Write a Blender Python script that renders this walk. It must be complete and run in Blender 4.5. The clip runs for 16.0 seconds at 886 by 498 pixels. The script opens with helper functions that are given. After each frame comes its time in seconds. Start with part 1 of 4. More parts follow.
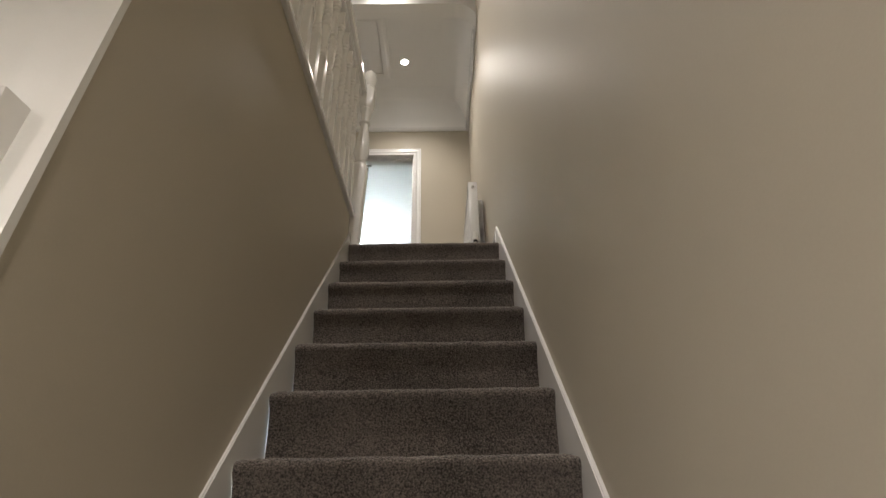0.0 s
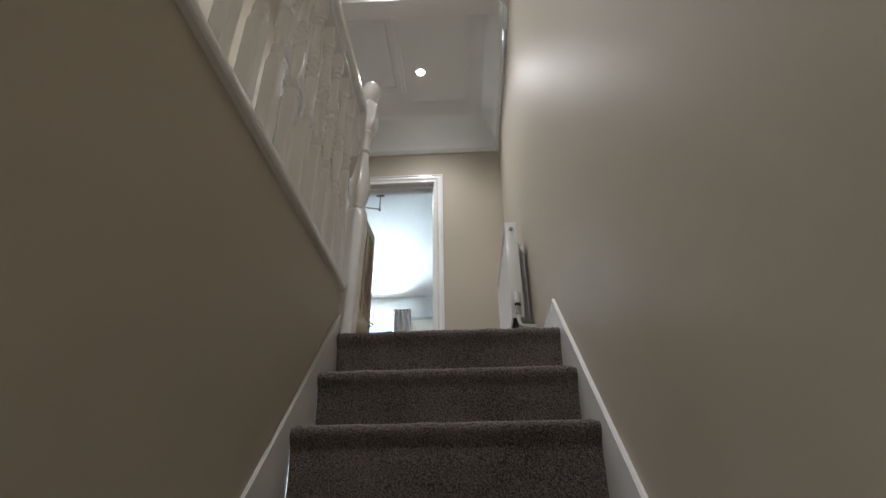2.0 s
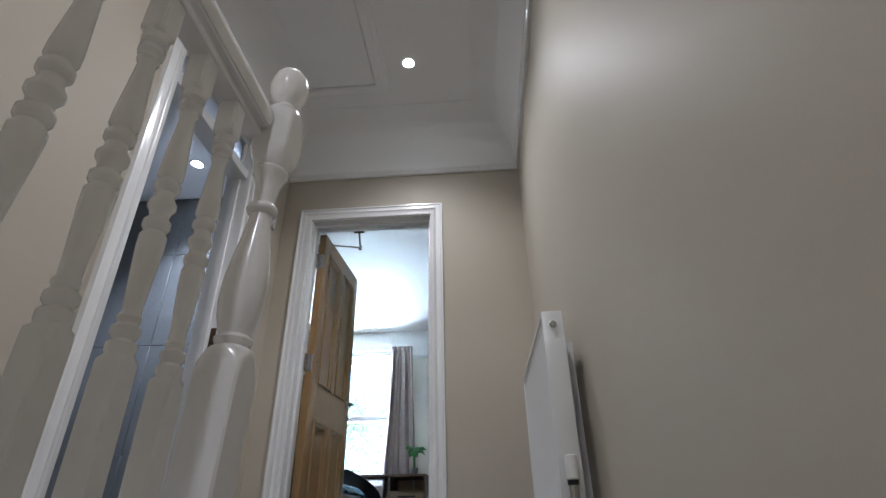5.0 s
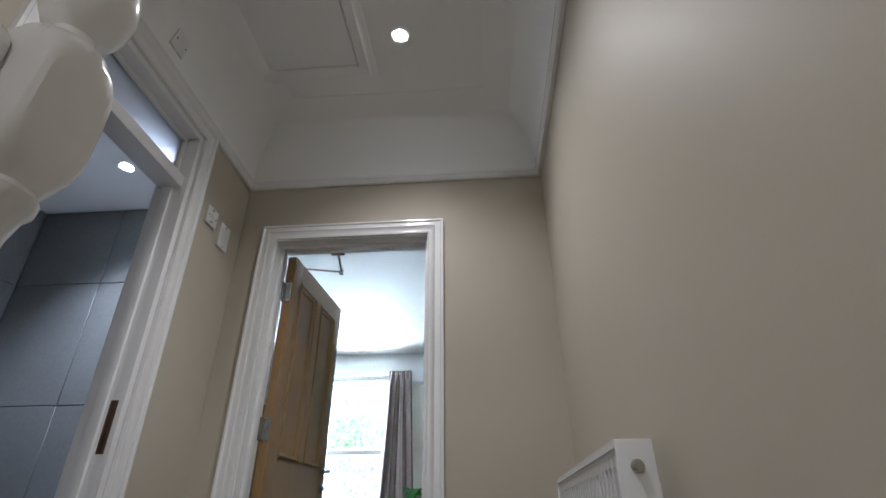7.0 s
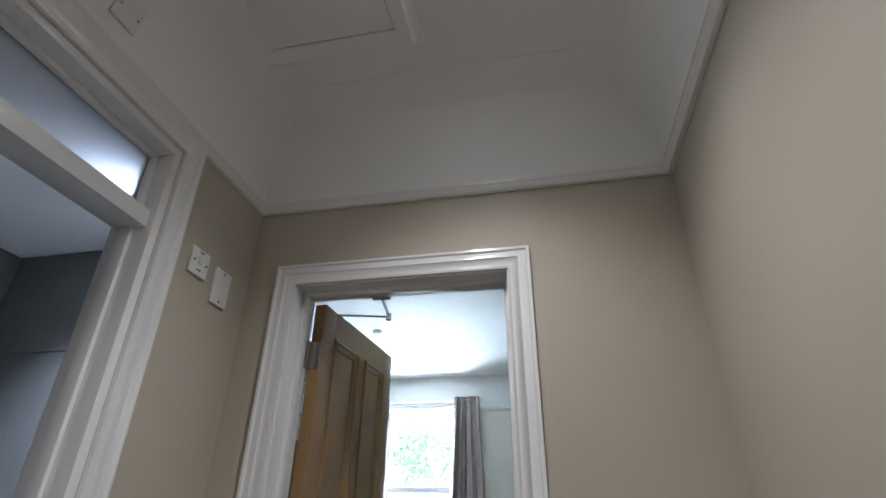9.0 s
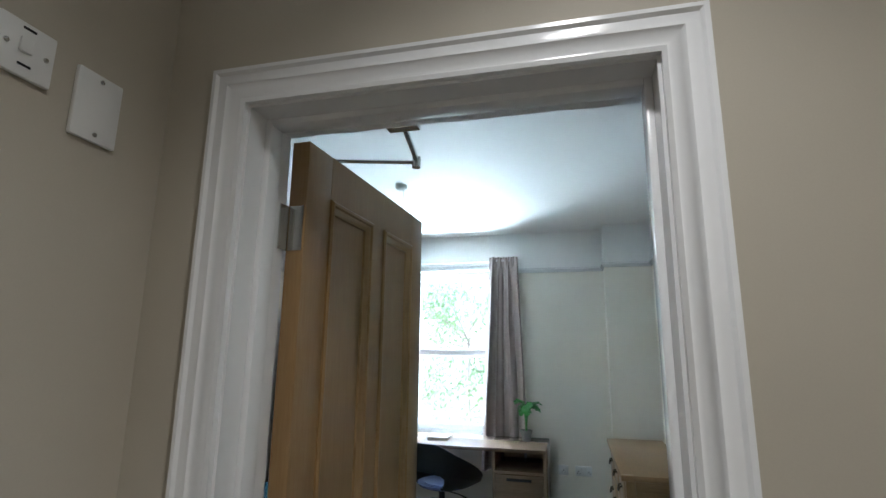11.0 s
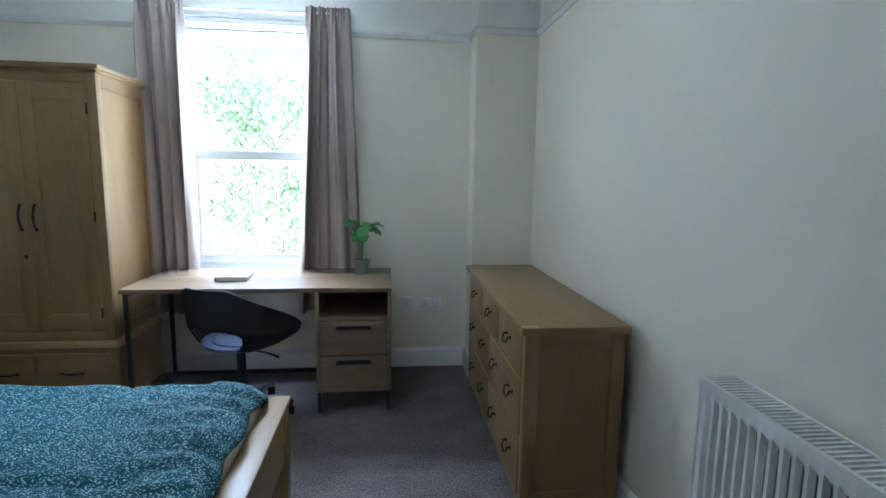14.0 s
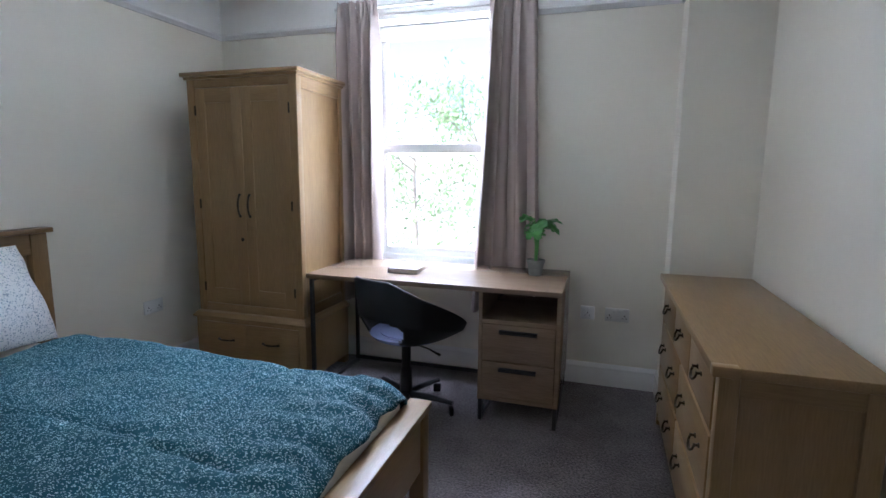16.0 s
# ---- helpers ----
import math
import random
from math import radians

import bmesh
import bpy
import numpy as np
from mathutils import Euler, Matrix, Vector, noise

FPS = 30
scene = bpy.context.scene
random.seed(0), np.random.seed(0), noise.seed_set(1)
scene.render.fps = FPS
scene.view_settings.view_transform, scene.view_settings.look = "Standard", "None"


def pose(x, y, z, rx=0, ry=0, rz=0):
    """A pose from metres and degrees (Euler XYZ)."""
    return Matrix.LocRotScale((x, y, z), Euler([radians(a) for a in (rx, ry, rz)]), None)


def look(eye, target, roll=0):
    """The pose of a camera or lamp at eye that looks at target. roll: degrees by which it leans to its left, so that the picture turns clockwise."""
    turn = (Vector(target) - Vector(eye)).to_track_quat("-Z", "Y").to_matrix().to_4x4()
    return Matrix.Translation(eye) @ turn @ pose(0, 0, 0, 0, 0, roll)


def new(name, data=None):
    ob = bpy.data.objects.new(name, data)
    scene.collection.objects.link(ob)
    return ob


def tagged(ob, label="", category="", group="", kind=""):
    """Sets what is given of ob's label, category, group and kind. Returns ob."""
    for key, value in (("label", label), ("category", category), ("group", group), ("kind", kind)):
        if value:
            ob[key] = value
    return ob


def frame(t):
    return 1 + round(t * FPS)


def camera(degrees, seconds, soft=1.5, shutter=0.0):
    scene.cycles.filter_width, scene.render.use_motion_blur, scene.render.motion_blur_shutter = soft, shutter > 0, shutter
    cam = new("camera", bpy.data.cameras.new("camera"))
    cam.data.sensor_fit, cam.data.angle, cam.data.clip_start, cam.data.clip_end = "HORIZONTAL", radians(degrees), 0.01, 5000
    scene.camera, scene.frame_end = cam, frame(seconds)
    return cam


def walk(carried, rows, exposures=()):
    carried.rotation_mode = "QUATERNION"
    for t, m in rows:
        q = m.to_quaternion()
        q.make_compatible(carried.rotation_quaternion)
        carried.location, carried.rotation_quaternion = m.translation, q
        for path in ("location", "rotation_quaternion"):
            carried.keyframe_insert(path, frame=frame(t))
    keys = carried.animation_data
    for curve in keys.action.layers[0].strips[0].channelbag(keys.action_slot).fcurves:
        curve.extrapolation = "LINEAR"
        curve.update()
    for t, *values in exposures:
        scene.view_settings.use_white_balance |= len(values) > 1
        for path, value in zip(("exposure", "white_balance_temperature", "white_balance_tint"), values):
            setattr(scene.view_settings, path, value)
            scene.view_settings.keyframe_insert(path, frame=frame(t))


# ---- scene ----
cam = camera(82.2, 16.0)
PATH = [
    (0, (-0.319, -2.446, -1.264), (-0.301, -0.656, -0.371), -1.0),
    (0.5, (-0.31, -2.222, -1.069), (-0.389, -0.454, -0.136), -1.2),
    (1, (-0.342, -2.041, -0.911), (-0.417, -0.277, 0.029), -0.7),
    (1.5, (-0.326, -1.901, -0.767), (-0.41, -0.139, 0.176), -0.9),
    (2, (-0.332, -1.772, -0.615), (-0.41, -0.008, 0.325), -0.8),
    (2.5, (-0.342, -1.604, -0.473), (-0.432, 0.158, 0.467), -1.0),
    (3, (-0.342, -1.424, -0.345), (-0.439, 0.338, 0.597), -1.0),
    (3.5, (-0.337, -1.286, -0.19), (-0.445, 0.474, 0.753), -1.1),
    (6, (-0.29, -0.562, 0.488), (-0.417, 1.194, 1.438), -0.7),
    (6.5, (-0.299, -0.414, 0.582), (-0.43, 1.339, 1.535), -0.3),
    (7, (-0.319, -0.274, 0.722), (-0.458, 1.475, 1.682), -0.2),
    (7.5, (-0.335, -0.14, 0.849), (-0.476, 1.61, 1.807), -0.5),
    (8, (-0.378, 0.032, 0.973), (-0.6, 1.773, 1.932), 0.1),
    (10.5, (-0.631, 0.823, 1.507), (-1.097, 2.642, 2.196), 0.5),
    (11, (-0.719, 1.07, 1.512), (-1.204, 2.968, 1.916), 0.7),
    (11.5, (-0.814, 1.326, 1.489), (-1.269, 3.268, 1.635), 0.8),
    (12, (-0.891, 1.563, 1.487), (-1.158, 3.541, 1.354), 1.0),
    (12.5, (-0.928, 1.79, 1.497), (-0.974, 3.771, 1.226), 0.9),
    (13, (-0.916, 2.078, 1.483), (-0.785, 4.054, 1.209), 0.8),
    (13.5, (-0.947, 2.364, 1.464), (-0.739, 4.332, 1.172), 0.8),
    (14, (-0.991, 2.564, 1.398), (-0.774, 4.533, 1.117), 0.9),
    (14.5, (-0.975, 2.684, 1.367), (-0.908, 4.662, 1.083), 0.8),
    (15, (-0.888, 2.757, 1.361), (-1.085, 4.725, 1.068), 0.7),
    (15.5, (-0.839, 2.807, 1.332), (-1.242, 4.745, 1.047), 0.6),
    (16, (-0.796, 2.879, 1.354), (-1.388, 4.767, 1.06), 0.5),
]
EXPOSURES = [(0, 2.5, 6000, 11), (1.5, 2.36, 5750, 10), (2.5, 2.27, 5150, 10), (3.5, 2.25, 5050, 12), (6, 2.0, 5200, 12), (7, 1.92, 5250, 12), (8, 1.84, 5250, 12), (10.5, 1.82, 5250, 12), (11, 1.7, 5300, 8), (12.5, 1.74, 5200, -3), (14, 1.73, 5200, 7), (16, 1.7, 5550, 21)]
walk(cam, [(t, look(eye, target, roll)) for t, eye, target, roll in PATH], EXPOSURES)

# ---- light and world ----
W = bpy.data.worlds.new("sky_world")
scene.world = W
W.use_nodes = True
_nt = W.node_tree
_sky = _nt.nodes.new("ShaderNodeTexSky")
_sky.sky_type, _sky.sun_disc = "NISHITA", False
_sky.sun_elevation, _sky.sun_rotation = radians(48), radians(-150)
_bg = _nt.nodes["Background"]
_nt.links.new(_sky.outputs[0], _bg.inputs[0])
_bg.inputs[1].default_value = 0.15
_sun = bpy.data.lights.new("sun", "SUN")
_sun.energy, _sun.angle, _sun.color = 5.0, radians(0.5), (1, 0.95, 0.87)
new("sun", _sun).matrix_world = look((-12, -8, 20), (-2, 9, 0))


def area_lamp(name, eye, target, sx, sy, watts, colour):
    la = bpy.data.lights.new(name, "AREA")
    la.shape, la.size, la.size_y, la.energy, la.color = "RECTANGLE", sx, sy, watts, colour
    new(name, la).matrix_world = look(eye, target)


def spot_lamp(name, eye, target, watts, colour, cone, blend=0.6, size=0.03):
    la = bpy.data.lights.new(name, "SPOT")
    la.energy, la.color, la.spot_size, la.spot_blend, la.shadow_soft_size = watts, colour, radians(cone), blend, size
    new(name, la).matrix_world = look(eye, target)


WARM = (1.0, 0.87, 0.72)
# Two unseen area lamps added outside to boost sky and ground light through the window.
area_lamp("sky_fill_lamp", (-1.9, 7.5, 3.7), (-1.9, 5.2, 1.0), 2.8, 1.6, 285, (0.82, 0.91, 1.0))
area_lamp("garden_fill_lamp", (-1.9, 7.5, -0.35), (-1.9, 5.6, 1.5), 3.2, 1.6, 290, (0.92, 1.0, 0.95))
spot_lamp("landing_light", (-0.633, 1.266, 2.655), (-0.633, 1.266, 0), 15, WARM, 126, 1.0, 0.06)
spot_lamp("stair_light", (-0.72, 0.20, 2.715), (-0.72, 0.20, 0), 12, WARM, 130, 1.0)
# Unseen fill added over the lower stairs; its place is assumed.
spot_lamp("stair_fill_lower", (-0.72, -1.90, 2.715), (-0.72, -1.90, 0), 23, WARM, 150, 1.0)
spot_lamp("hall_light", (-0.5, -3.65, -0.28), (-0.5, -3.3, -3), 21, WARM, 170, 1.0)
# Added fill without a fitting, brightens the hall side of the stair foot.
spot_lamp("hall_fill_inner", (-1.5, -2.9, -0.28), (-1.5, -2.9, -3), 7, WARM, 170, 1.0)
spot_lamp("bathroom_light", (-1.98, 1.54, 2.20), (-1.98, 1.54, 0), 25, (0.94, 0.95, 1.0), 110, 1.0)

# ---- materials ----


def material(name, c1, c2=None, rough=0.5, scale=8.0, fine=180.0, bump=0.15, metal=0.0, stretch=None, coat=0.0, mix_fine=0.35, dist=0.002, spec=0.5):
    """Two scales of noise between two colours, with fine relief."""
    m = bpy.data.materials.new(name)
    m.use_nodes = True
    nt = m.node_tree
    b = nt.nodes["Principled BSDF"]
    c2 = c2 or tuple(v * 0.88 for v in c1)
    tc = nt.nodes.new("ShaderNodeTexCoord")
    vec = tc.outputs["Object"]
    if stretch:
        mp = nt.nodes.new("ShaderNodeMapping")
        mp.inputs["Scale"].default_value = stretch
        nt.links.new(vec, mp.inputs[0])
        vec = mp.outputs[0]
    n1, n2 = nt.nodes.new("ShaderNodeTexNoise"), nt.nodes.new("ShaderNodeTexNoise")
    for n, s in ((n1, scale), (n2, fine)):
        n.inputs["Scale"].default_value = s
        n.inputs["Detail"].default_value = 4
        nt.links.new(vec, n.inputs["Vector"])
    mix = nt.nodes.new("ShaderNodeMix")
    mix.data_type = "FLOAT"
    mix.inputs[0].default_value = mix_fine
    nt.links.new(n1.outputs[0], mix.inputs[2])
    nt.links.new(n2.outputs[0], mix.inputs[3])
    ramp = nt.nodes.new("ShaderNodeValToRGB")
    ramp.color_ramp.elements[0].position, ramp.color_ramp.elements[1].position = 0.35, 0.65
    ramp.color_ramp.elements[0].color, ramp.color_ramp.elements[1].color = (*c2, 1), (*c1, 1)
    nt.links.new(mix.outputs[0], ramp.inputs[0])
    nt.links.new(ramp.outputs[0], b.inputs["Base Color"])
    b.inputs["Roughness"].default_value, b.inputs["Metallic"].default_value = rough, metal
    b.inputs["Coat Weight"].default_value = coat
    b.inputs["Specular IOR Level"].default_value = spec
    if bump:
        bn = nt.nodes.new("ShaderNodeBump")
        bn.inputs["Strength"].default_value, bn.inputs["Distance"].default_value = bump, dist
        nt.links.new(n2.outputs[0], bn.inputs["Height"])
        nt.links.new(bn.outputs[0], b.inputs["Normal"])
    return m


def wood(name, c1, c2, stretch, rough=0.38, fine=62.0):
    return material(name, c1, c2, rough, 5.0, fine, 0.10, stretch=stretch, mix_fine=0.62, dist=0.001)


def carpet_material(name, dark, light, fine=215, mixed=0.8):
    m = material(name, light, dark, 0.95, 6, fine, 1.0, mix_fine=mixed, dist=0.008, spec=0.1)
    for nd in m.node_tree.nodes:
        if nd.type == "VALTORGB":
            nd.color_ramp.elements[0].position, nd.color_ramp.elements[1].position = 0.38, 0.63
    b = m.node_tree.nodes["Principled BSDF"]
    b.inputs["Sheen Weight"].default_value = 0.25
    b.inputs["Sheen Roughness"].default_value = 0.6
    return m


def glow(name, c, strength):
    m = bpy.data.materials.new(name)
    m.use_nodes = True
    b = m.node_tree.nodes["Principled BSDF"]
    b.inputs["Base Color"].default_value = (0.8, 0.8, 0.8, 1)
    b.inputs["Emission Color"].default_value, b.inputs["Emission Strength"].default_value = (*c, 1), strength
    return m


BEIGE = material("beige_wall_paint", (0.53, 0.488, 0.402), (0.505, 0.463, 0.38), 0.5, 1.2, 260, 0.06, spec=0.12)
CREAM = material("cream_wall_paint", (0.84, 0.805, 0.715), (0.815, 0.78, 0.69), 0.55, 1.2, 260, 0.06)
WHITEWALL = material("white_emulsion", (0.88, 0.88, 0.865), (0.855, 0.855, 0.84), 0.6, 1.2, 260, 0.05)
GLOSS = material("white_gloss_paint", (0.85, 0.85, 0.845), (0.82, 0.82, 0.815), 0.18, 6, 45, 0.05, dist=0.0015)
PLASTIC = material("white_plastic", (0.80, 0.80, 0.78), (0.78, 0.78, 0.76), 0.3, 6, 90, 0.02)
ENAMEL = material("white_radiator_enamel", (0.80, 0.81, 0.81), (0.78, 0.79, 0.79), 0.25, 5, 90, 0.03)
CARPET = carpet_material("stair_carpet", (0.035, 0.030, 0.027), (0.25, 0.215, 0.19))
BEDCARPET = carpet_material("bedroom_carpet", (0.020, 0.016, 0.017), (0.165, 0.138, 0.138), 95, 0.72)
DOORWOOD = wood("varnished_pine_v", (0.34, 0.217, 0.092), (0.288, 0.175, 0.069), (3.0, 3.0, 0.22), 0.34)
OAK_V = wood("oak_v", (0.29, 0.180, 0.078), (0.225, 0.135, 0.055), (3.0, 3.0, 0.22))
OAK_X = wood("oak_x", (0.29, 0.180, 0.078), (0.225, 0.135, 0.055), (0.22, 3.0, 3.0))
OAK_Y = wood("oak_y", (0.29, 0.180, 0.078), (0.225, 0.135, 0.055), (3.0, 0.22, 3.0))
DESKTOP = wood("desk_oak_x", (0.285, 0.20, 0.135), (0.215, 0.148, 0.098), (0.22, 3.0, 3.0), 0.27)
DARKMETAL = material("black_powder_coat", (0.018, 0.018, 0.02), (0.012, 0.012, 0.014), 0.45, 9, 300, 0.08)
BLACKPLASTIC = material("black_plastic", (0.02, 0.02, 0.022), (0.010, 0.010, 0.012), 0.5, 9, 400, 0.1, spec=0.35)
# Seat plastic: the sky's reflection is put into its pale blue base colour.
SEATPLASTIC = material("sky_sheen_plastic", (0.36, 0.42, 0.72), (0.33, 0.39, 0.68), 0.22, 9, 300, 0.03, spec=0.8)
CHROME = material("brushed_steel", (0.62, 0.62, 0.60), (0.5, 0.5, 0.49), 0.22, 9, 200, 0.03, metal=1.0)
BRONZE = material("dark_bronze", (0.05, 0.04, 0.032), (0.03, 0.025, 0.02), 0.4, 12, 150, 0.1, metal=0.8)
DARKBRASS = material("dark_strike_plate", (0.16, 0.10, 0.06), (0.1, 0.06, 0.04), 0.4, 12, 150, 0.1, metal=0.7)
TILE = material("grey_tile", (0.175, 0.175, 0.165), (0.13, 0.131, 0.125), 0.45, 3.0, 60, 0.05)
GROUT = material("grey_grout", (0.24, 0.24, 0.235), None, 0.9, 20, 200, 0.2)
CURTAIN = material("taupe_curtain_cloth", (0.40, 0.335, 0.315), (0.35, 0.29, 0.27), 0.6, 3, 420, 0.25, stretch=(1, 1, 1), mix_fine=0.5, dist=0.001)
SHEET = material("cream_mattress_cloth", (0.72, 0.68, 0.58), None, 0.85, 6, 300, 0.2)
SOIL = material("plant_soil", (0.05, 0.035, 0.025), None, 0.95, 30, 200, 0.5)
POT = material("grey_clay_pot", (0.26, 0.27, 0.26), (0.2, 0.21, 0.2), 0.8, 20, 200, 0.2)
LEAF = material("house_plant_leaf", (0.10, 0.38, 0.07), (0.035, 0.19, 0.04), 0.4, 14, 90, 0.1)
TREELEAF = material("garden_leaf", (0.30, 0.42, 0.20), (0.18, 0.28, 0.12), 0.5, 2, 30, 0.1)
BARK = material("bark", (0.34, 0.30, 0.25), None, 0.9, 8, 60, 0.6)
GRASS = material("garden_ground", (0.40, 0.38, 0.33), (0.30, 0.30, 0.22), 0.9, 0.6, 30, 0.5)
PAPER = material("book_paper", (0.74, 0.70, 0.62), None, 0.8, 6, 200, 0.2, stretch=(1, 1, 12))
BOOKCOVER = material("book_cover", (0.30, 0.27, 0.25), None, 0.6, 6, 150, 0.1)
LAMPGLOW = glow("landing_lamp_lens", (1.0, 0.93, 0.82), 30)
COLDGLOW = glow("bathroom_lamp_lens", (0.9, 0.96, 1.0), 30)


def glass_material(name, tint=(1, 1, 1), rough=0.0):
    m = bpy.data.materials.new(name)
    m.use_nodes = True
    b = m.node_tree.nodes["Principled BSDF"]
    b.inputs["Base Color"].default_value = (*tint, 1)
    b.inputs["Roughness"].default_value = rough
    b.inputs["Transmission Weight"].default_value = 1.0
    b.inputs["IOR"].default_value = 1.45
    return m


GLASS = glass_material("window_glass")
TRANSOMGLASS = glass_material("obscured_glass", (0.93, 0.94, 0.99), 0.7)


def sprig_cloth(name, ground, ground2, mark, scale, size):
    """Cloth printed with small scattered sprigs."""
    m = bpy.data.materials.new(name)
    m.use_nodes = True
    nt = m.node_tree
    b = nt.nodes["Principled BSDF"]
    tc = nt.nodes.new("ShaderNodeTexCoord")
    mp = nt.nodes.new("ShaderNodeMapping")
    mp.inputs["Scale"].default_value = (1.0, 1.9, 1.2)
    mp.inputs["Rotation"].default_value = (0, 0, 0.6)
    nz = nt.nodes.new("ShaderNodeTexNoise")
    nz.inputs["Scale"].default_value = 55
    add = nt.nodes.new("ShaderNodeVectorMath")
    add.operation = "MULTIPLY_ADD"
    add.inputs[1].default_value = (0.02, 0.02, 0)
    nt.links.new(tc.outputs["Object"], nz.inputs["Vector"])
    nt.links.new(nz.outputs["Color"], add.inputs[0])
    nt.links.new(tc.outputs["Object"], add.inputs[2])
    nt.links.new(add.outputs[0], mp.inputs[0])
    vo = nt.nodes.new("ShaderNodeTexVoronoi")
    vo.inputs["Scale"].default_value = scale
    nt.links.new(mp.outputs[0], vo.inputs["Vector"])
    ramp = nt.nodes.new("ShaderNodeValToRGB")
    ramp.color_ramp.elements[0].position, ramp.color_ramp.elements[1].position = size, size + 0.06
    ramp.color_ramp.elements[0].color, ramp.color_ramp.elements[1].color = (1, 1, 1, 1), (0, 0, 0, 1)
    nt.links.new(vo.outputs["Distance"], ramp.inputs[0])
    big = nt.nodes.new("ShaderNodeTexNoise")
    big.inputs["Scale"].default_value = 3
    nt.links.new(tc.outputs["Object"], big.inputs["Vector"])
    g = nt.nodes.new("ShaderNodeMix")
    g.data_type = "RGBA"
    g.inputs[6].default_value, g.inputs[7].default_value = (*ground, 1), (*ground2, 1)
    nt.links.new(big.outputs[0], g.inputs[0])
    mx = nt.nodes.new("ShaderNodeMix")
    mx.data_type = "RGBA"
    nt.links.new(ramp.outputs[0], mx.inputs[0])
    nt.links.new(g.outputs[2], mx.inputs[6])
    mx.inputs[7].default_value = (*mark, 1)
    nt.links.new(mx.outputs[2], b.inputs["Base Color"])
    b.inputs["Roughness"].default_value = 0.8
    b.inputs["Specular IOR Level"].default_value = 0.2
    bn = nt.nodes.new("ShaderNodeBump")
    wn = nt.nodes.new("ShaderNodeTexNoise")
    wn.inputs["Scale"].default_value = 26
    wn.inputs["Detail"].default_value = 6
    nt.links.new(tc.outputs["Object"], wn.inputs["Vector"])
    bn.inputs["Strength"].default_value, bn.inputs["Distance"].default_value = 0.35, 0.01
    nt.links.new(wn.outputs[0], bn.inputs["Height"])
    nt.links.new(bn.outputs[0], b.inputs["Normal"])
    return m


DUVET = sprig_cloth("teal_sprigged_cotton", (0.009, 0.066, 0.090), (0.013, 0.082, 0.108), (0.34, 0.49, 0.54), 116, 0.31)
PILLOW = sprig_cloth("white_sprigged_cotton", (0.74, 0.76, 0.78), (0.78, 0.79, 0.80), (0.10, 0.20, 0.30), 88, 0.27)

# ---- mesh tools ----


def mesh_ob(name, bm, mat, parent=None, smooth=False):
    bmesh.ops.recalc_face_normals(bm, faces=bm.faces)
    me = bpy.data.meshes.new(name)
    bm.to_mesh(me)
    bm.free()
    me.materials.append(mat)
    if smooth:
        for p in me.polygons:
            p.use_smooth = True
        me.set_sharp_from_angle(angle=radians(40))
    ob = new(name, me)
    if parent is not None:
        ob.parent = parent
    return ob


def add_box(bm, b, m=None):
    x0, y0, z0, x1, y1, z1 = b
    vs = [bm.verts.new((x, y, z)) for z in (z0, z1) for y in (y0, y1) for x in (x0, x1)]
    if m is not None:
        for v in vs:
            v.co = m @ v.co
    return [bm.faces.new([vs[i] for i in f]) for f in ((0, 2, 3, 1), (4, 5, 7, 6), (0, 1, 5, 4), (2, 6, 7, 3), (0, 4, 6, 2), (1, 3, 7, 5))]


JOINED = {"top_grille", "handle", "leg_frame", "sled_leg", "cover"}


def boxes(name, bl, mat, parent=None, bevel=0.0, seg=2, m=None):
    if parent is not None and len(bl) > 1 and name not in JOINED:
        return [boxes(name, [b], mat, parent, bevel, seg, m) for b in bl][0]
    bm = bmesh.new()
    for b in bl:
        add_box(bm, b, m)
    if bevel:
        bmesh.ops.bevel(bm, geom=bm.edges[:], offset=bevel, segments=seg, profile=0.5, affect="EDGES", clamp_overlap=True)
    return mesh_ob(name, bm, mat, parent, bool(bevel))


def prism(name, poly, axis, a, b, mat, parent=None, bevel=0.0):
    """A polygon in the two other axes, drawn out from a to b along axis."""
    bm = bmesh.new()

    def at(u, v, w):
        return {"x": (w, u, v), "y": (u, w, v), "z": (u, v, w)}[axis]
    lo = [bm.verts.new(at(u, v, a)) for u, v in poly]
    hi = [bm.verts.new(at(u, v, b)) for u, v in poly]
    n = len(poly)
    bm.faces.new(lo)
    bm.faces.new(hi[::-1])
    for i in range(n):
        bm.faces.new((lo[i], lo[(i + 1) % n], hi[(i + 1) % n], hi[i]))
    if bevel:
        bmesh.ops.bevel(bm, geom=bm.edges[:], offset=bevel, segments=2, affect="EDGES", clamp_overlap=True)
    return mesh_ob(name, bm, mat, parent, bool(bevel))


def sweep(name, path, normal, profile, mat, parent=None, closed_profile=True, smooth=True):
    """A moulding: profile (u across, v along the normal) along a flat path with mitred corners; u points to normal x direction."""
    bm = bmesh.new()
    pts, nrm = [Vector(p) for p in path], Vector(normal).normalized()
    rings = []
    for i, p in enumerate(pts):
        sides = []
        if i:
            sides.append(nrm.cross((p - pts[i - 1]).normalized()))
        if i < len(pts) - 1:
            sides.append(nrm.cross((pts[i + 1] - p).normalized()))
        s = sides[0] if len(sides) == 1 else (sides[0] + sides[1]) / (1 + sides[0].dot(sides[1]))
        rings.append([bm.verts.new(p + s * u + nrm * v) for u, v in profile])
    n = len(profile)
    for r0, r1 in zip(rings, rings[1:]):
        for j in range(n if closed_profile else n - 1):
            k = (j + 1) % n
            bm.faces.new((r0[j], r0[k], r1[k], r1[j]))
    if closed_profile:
        bm.faces.new(rings[0])
        bm.faces.new(rings[-1][::-1])
    return mesh_ob(name, bm, mat, parent, smooth)


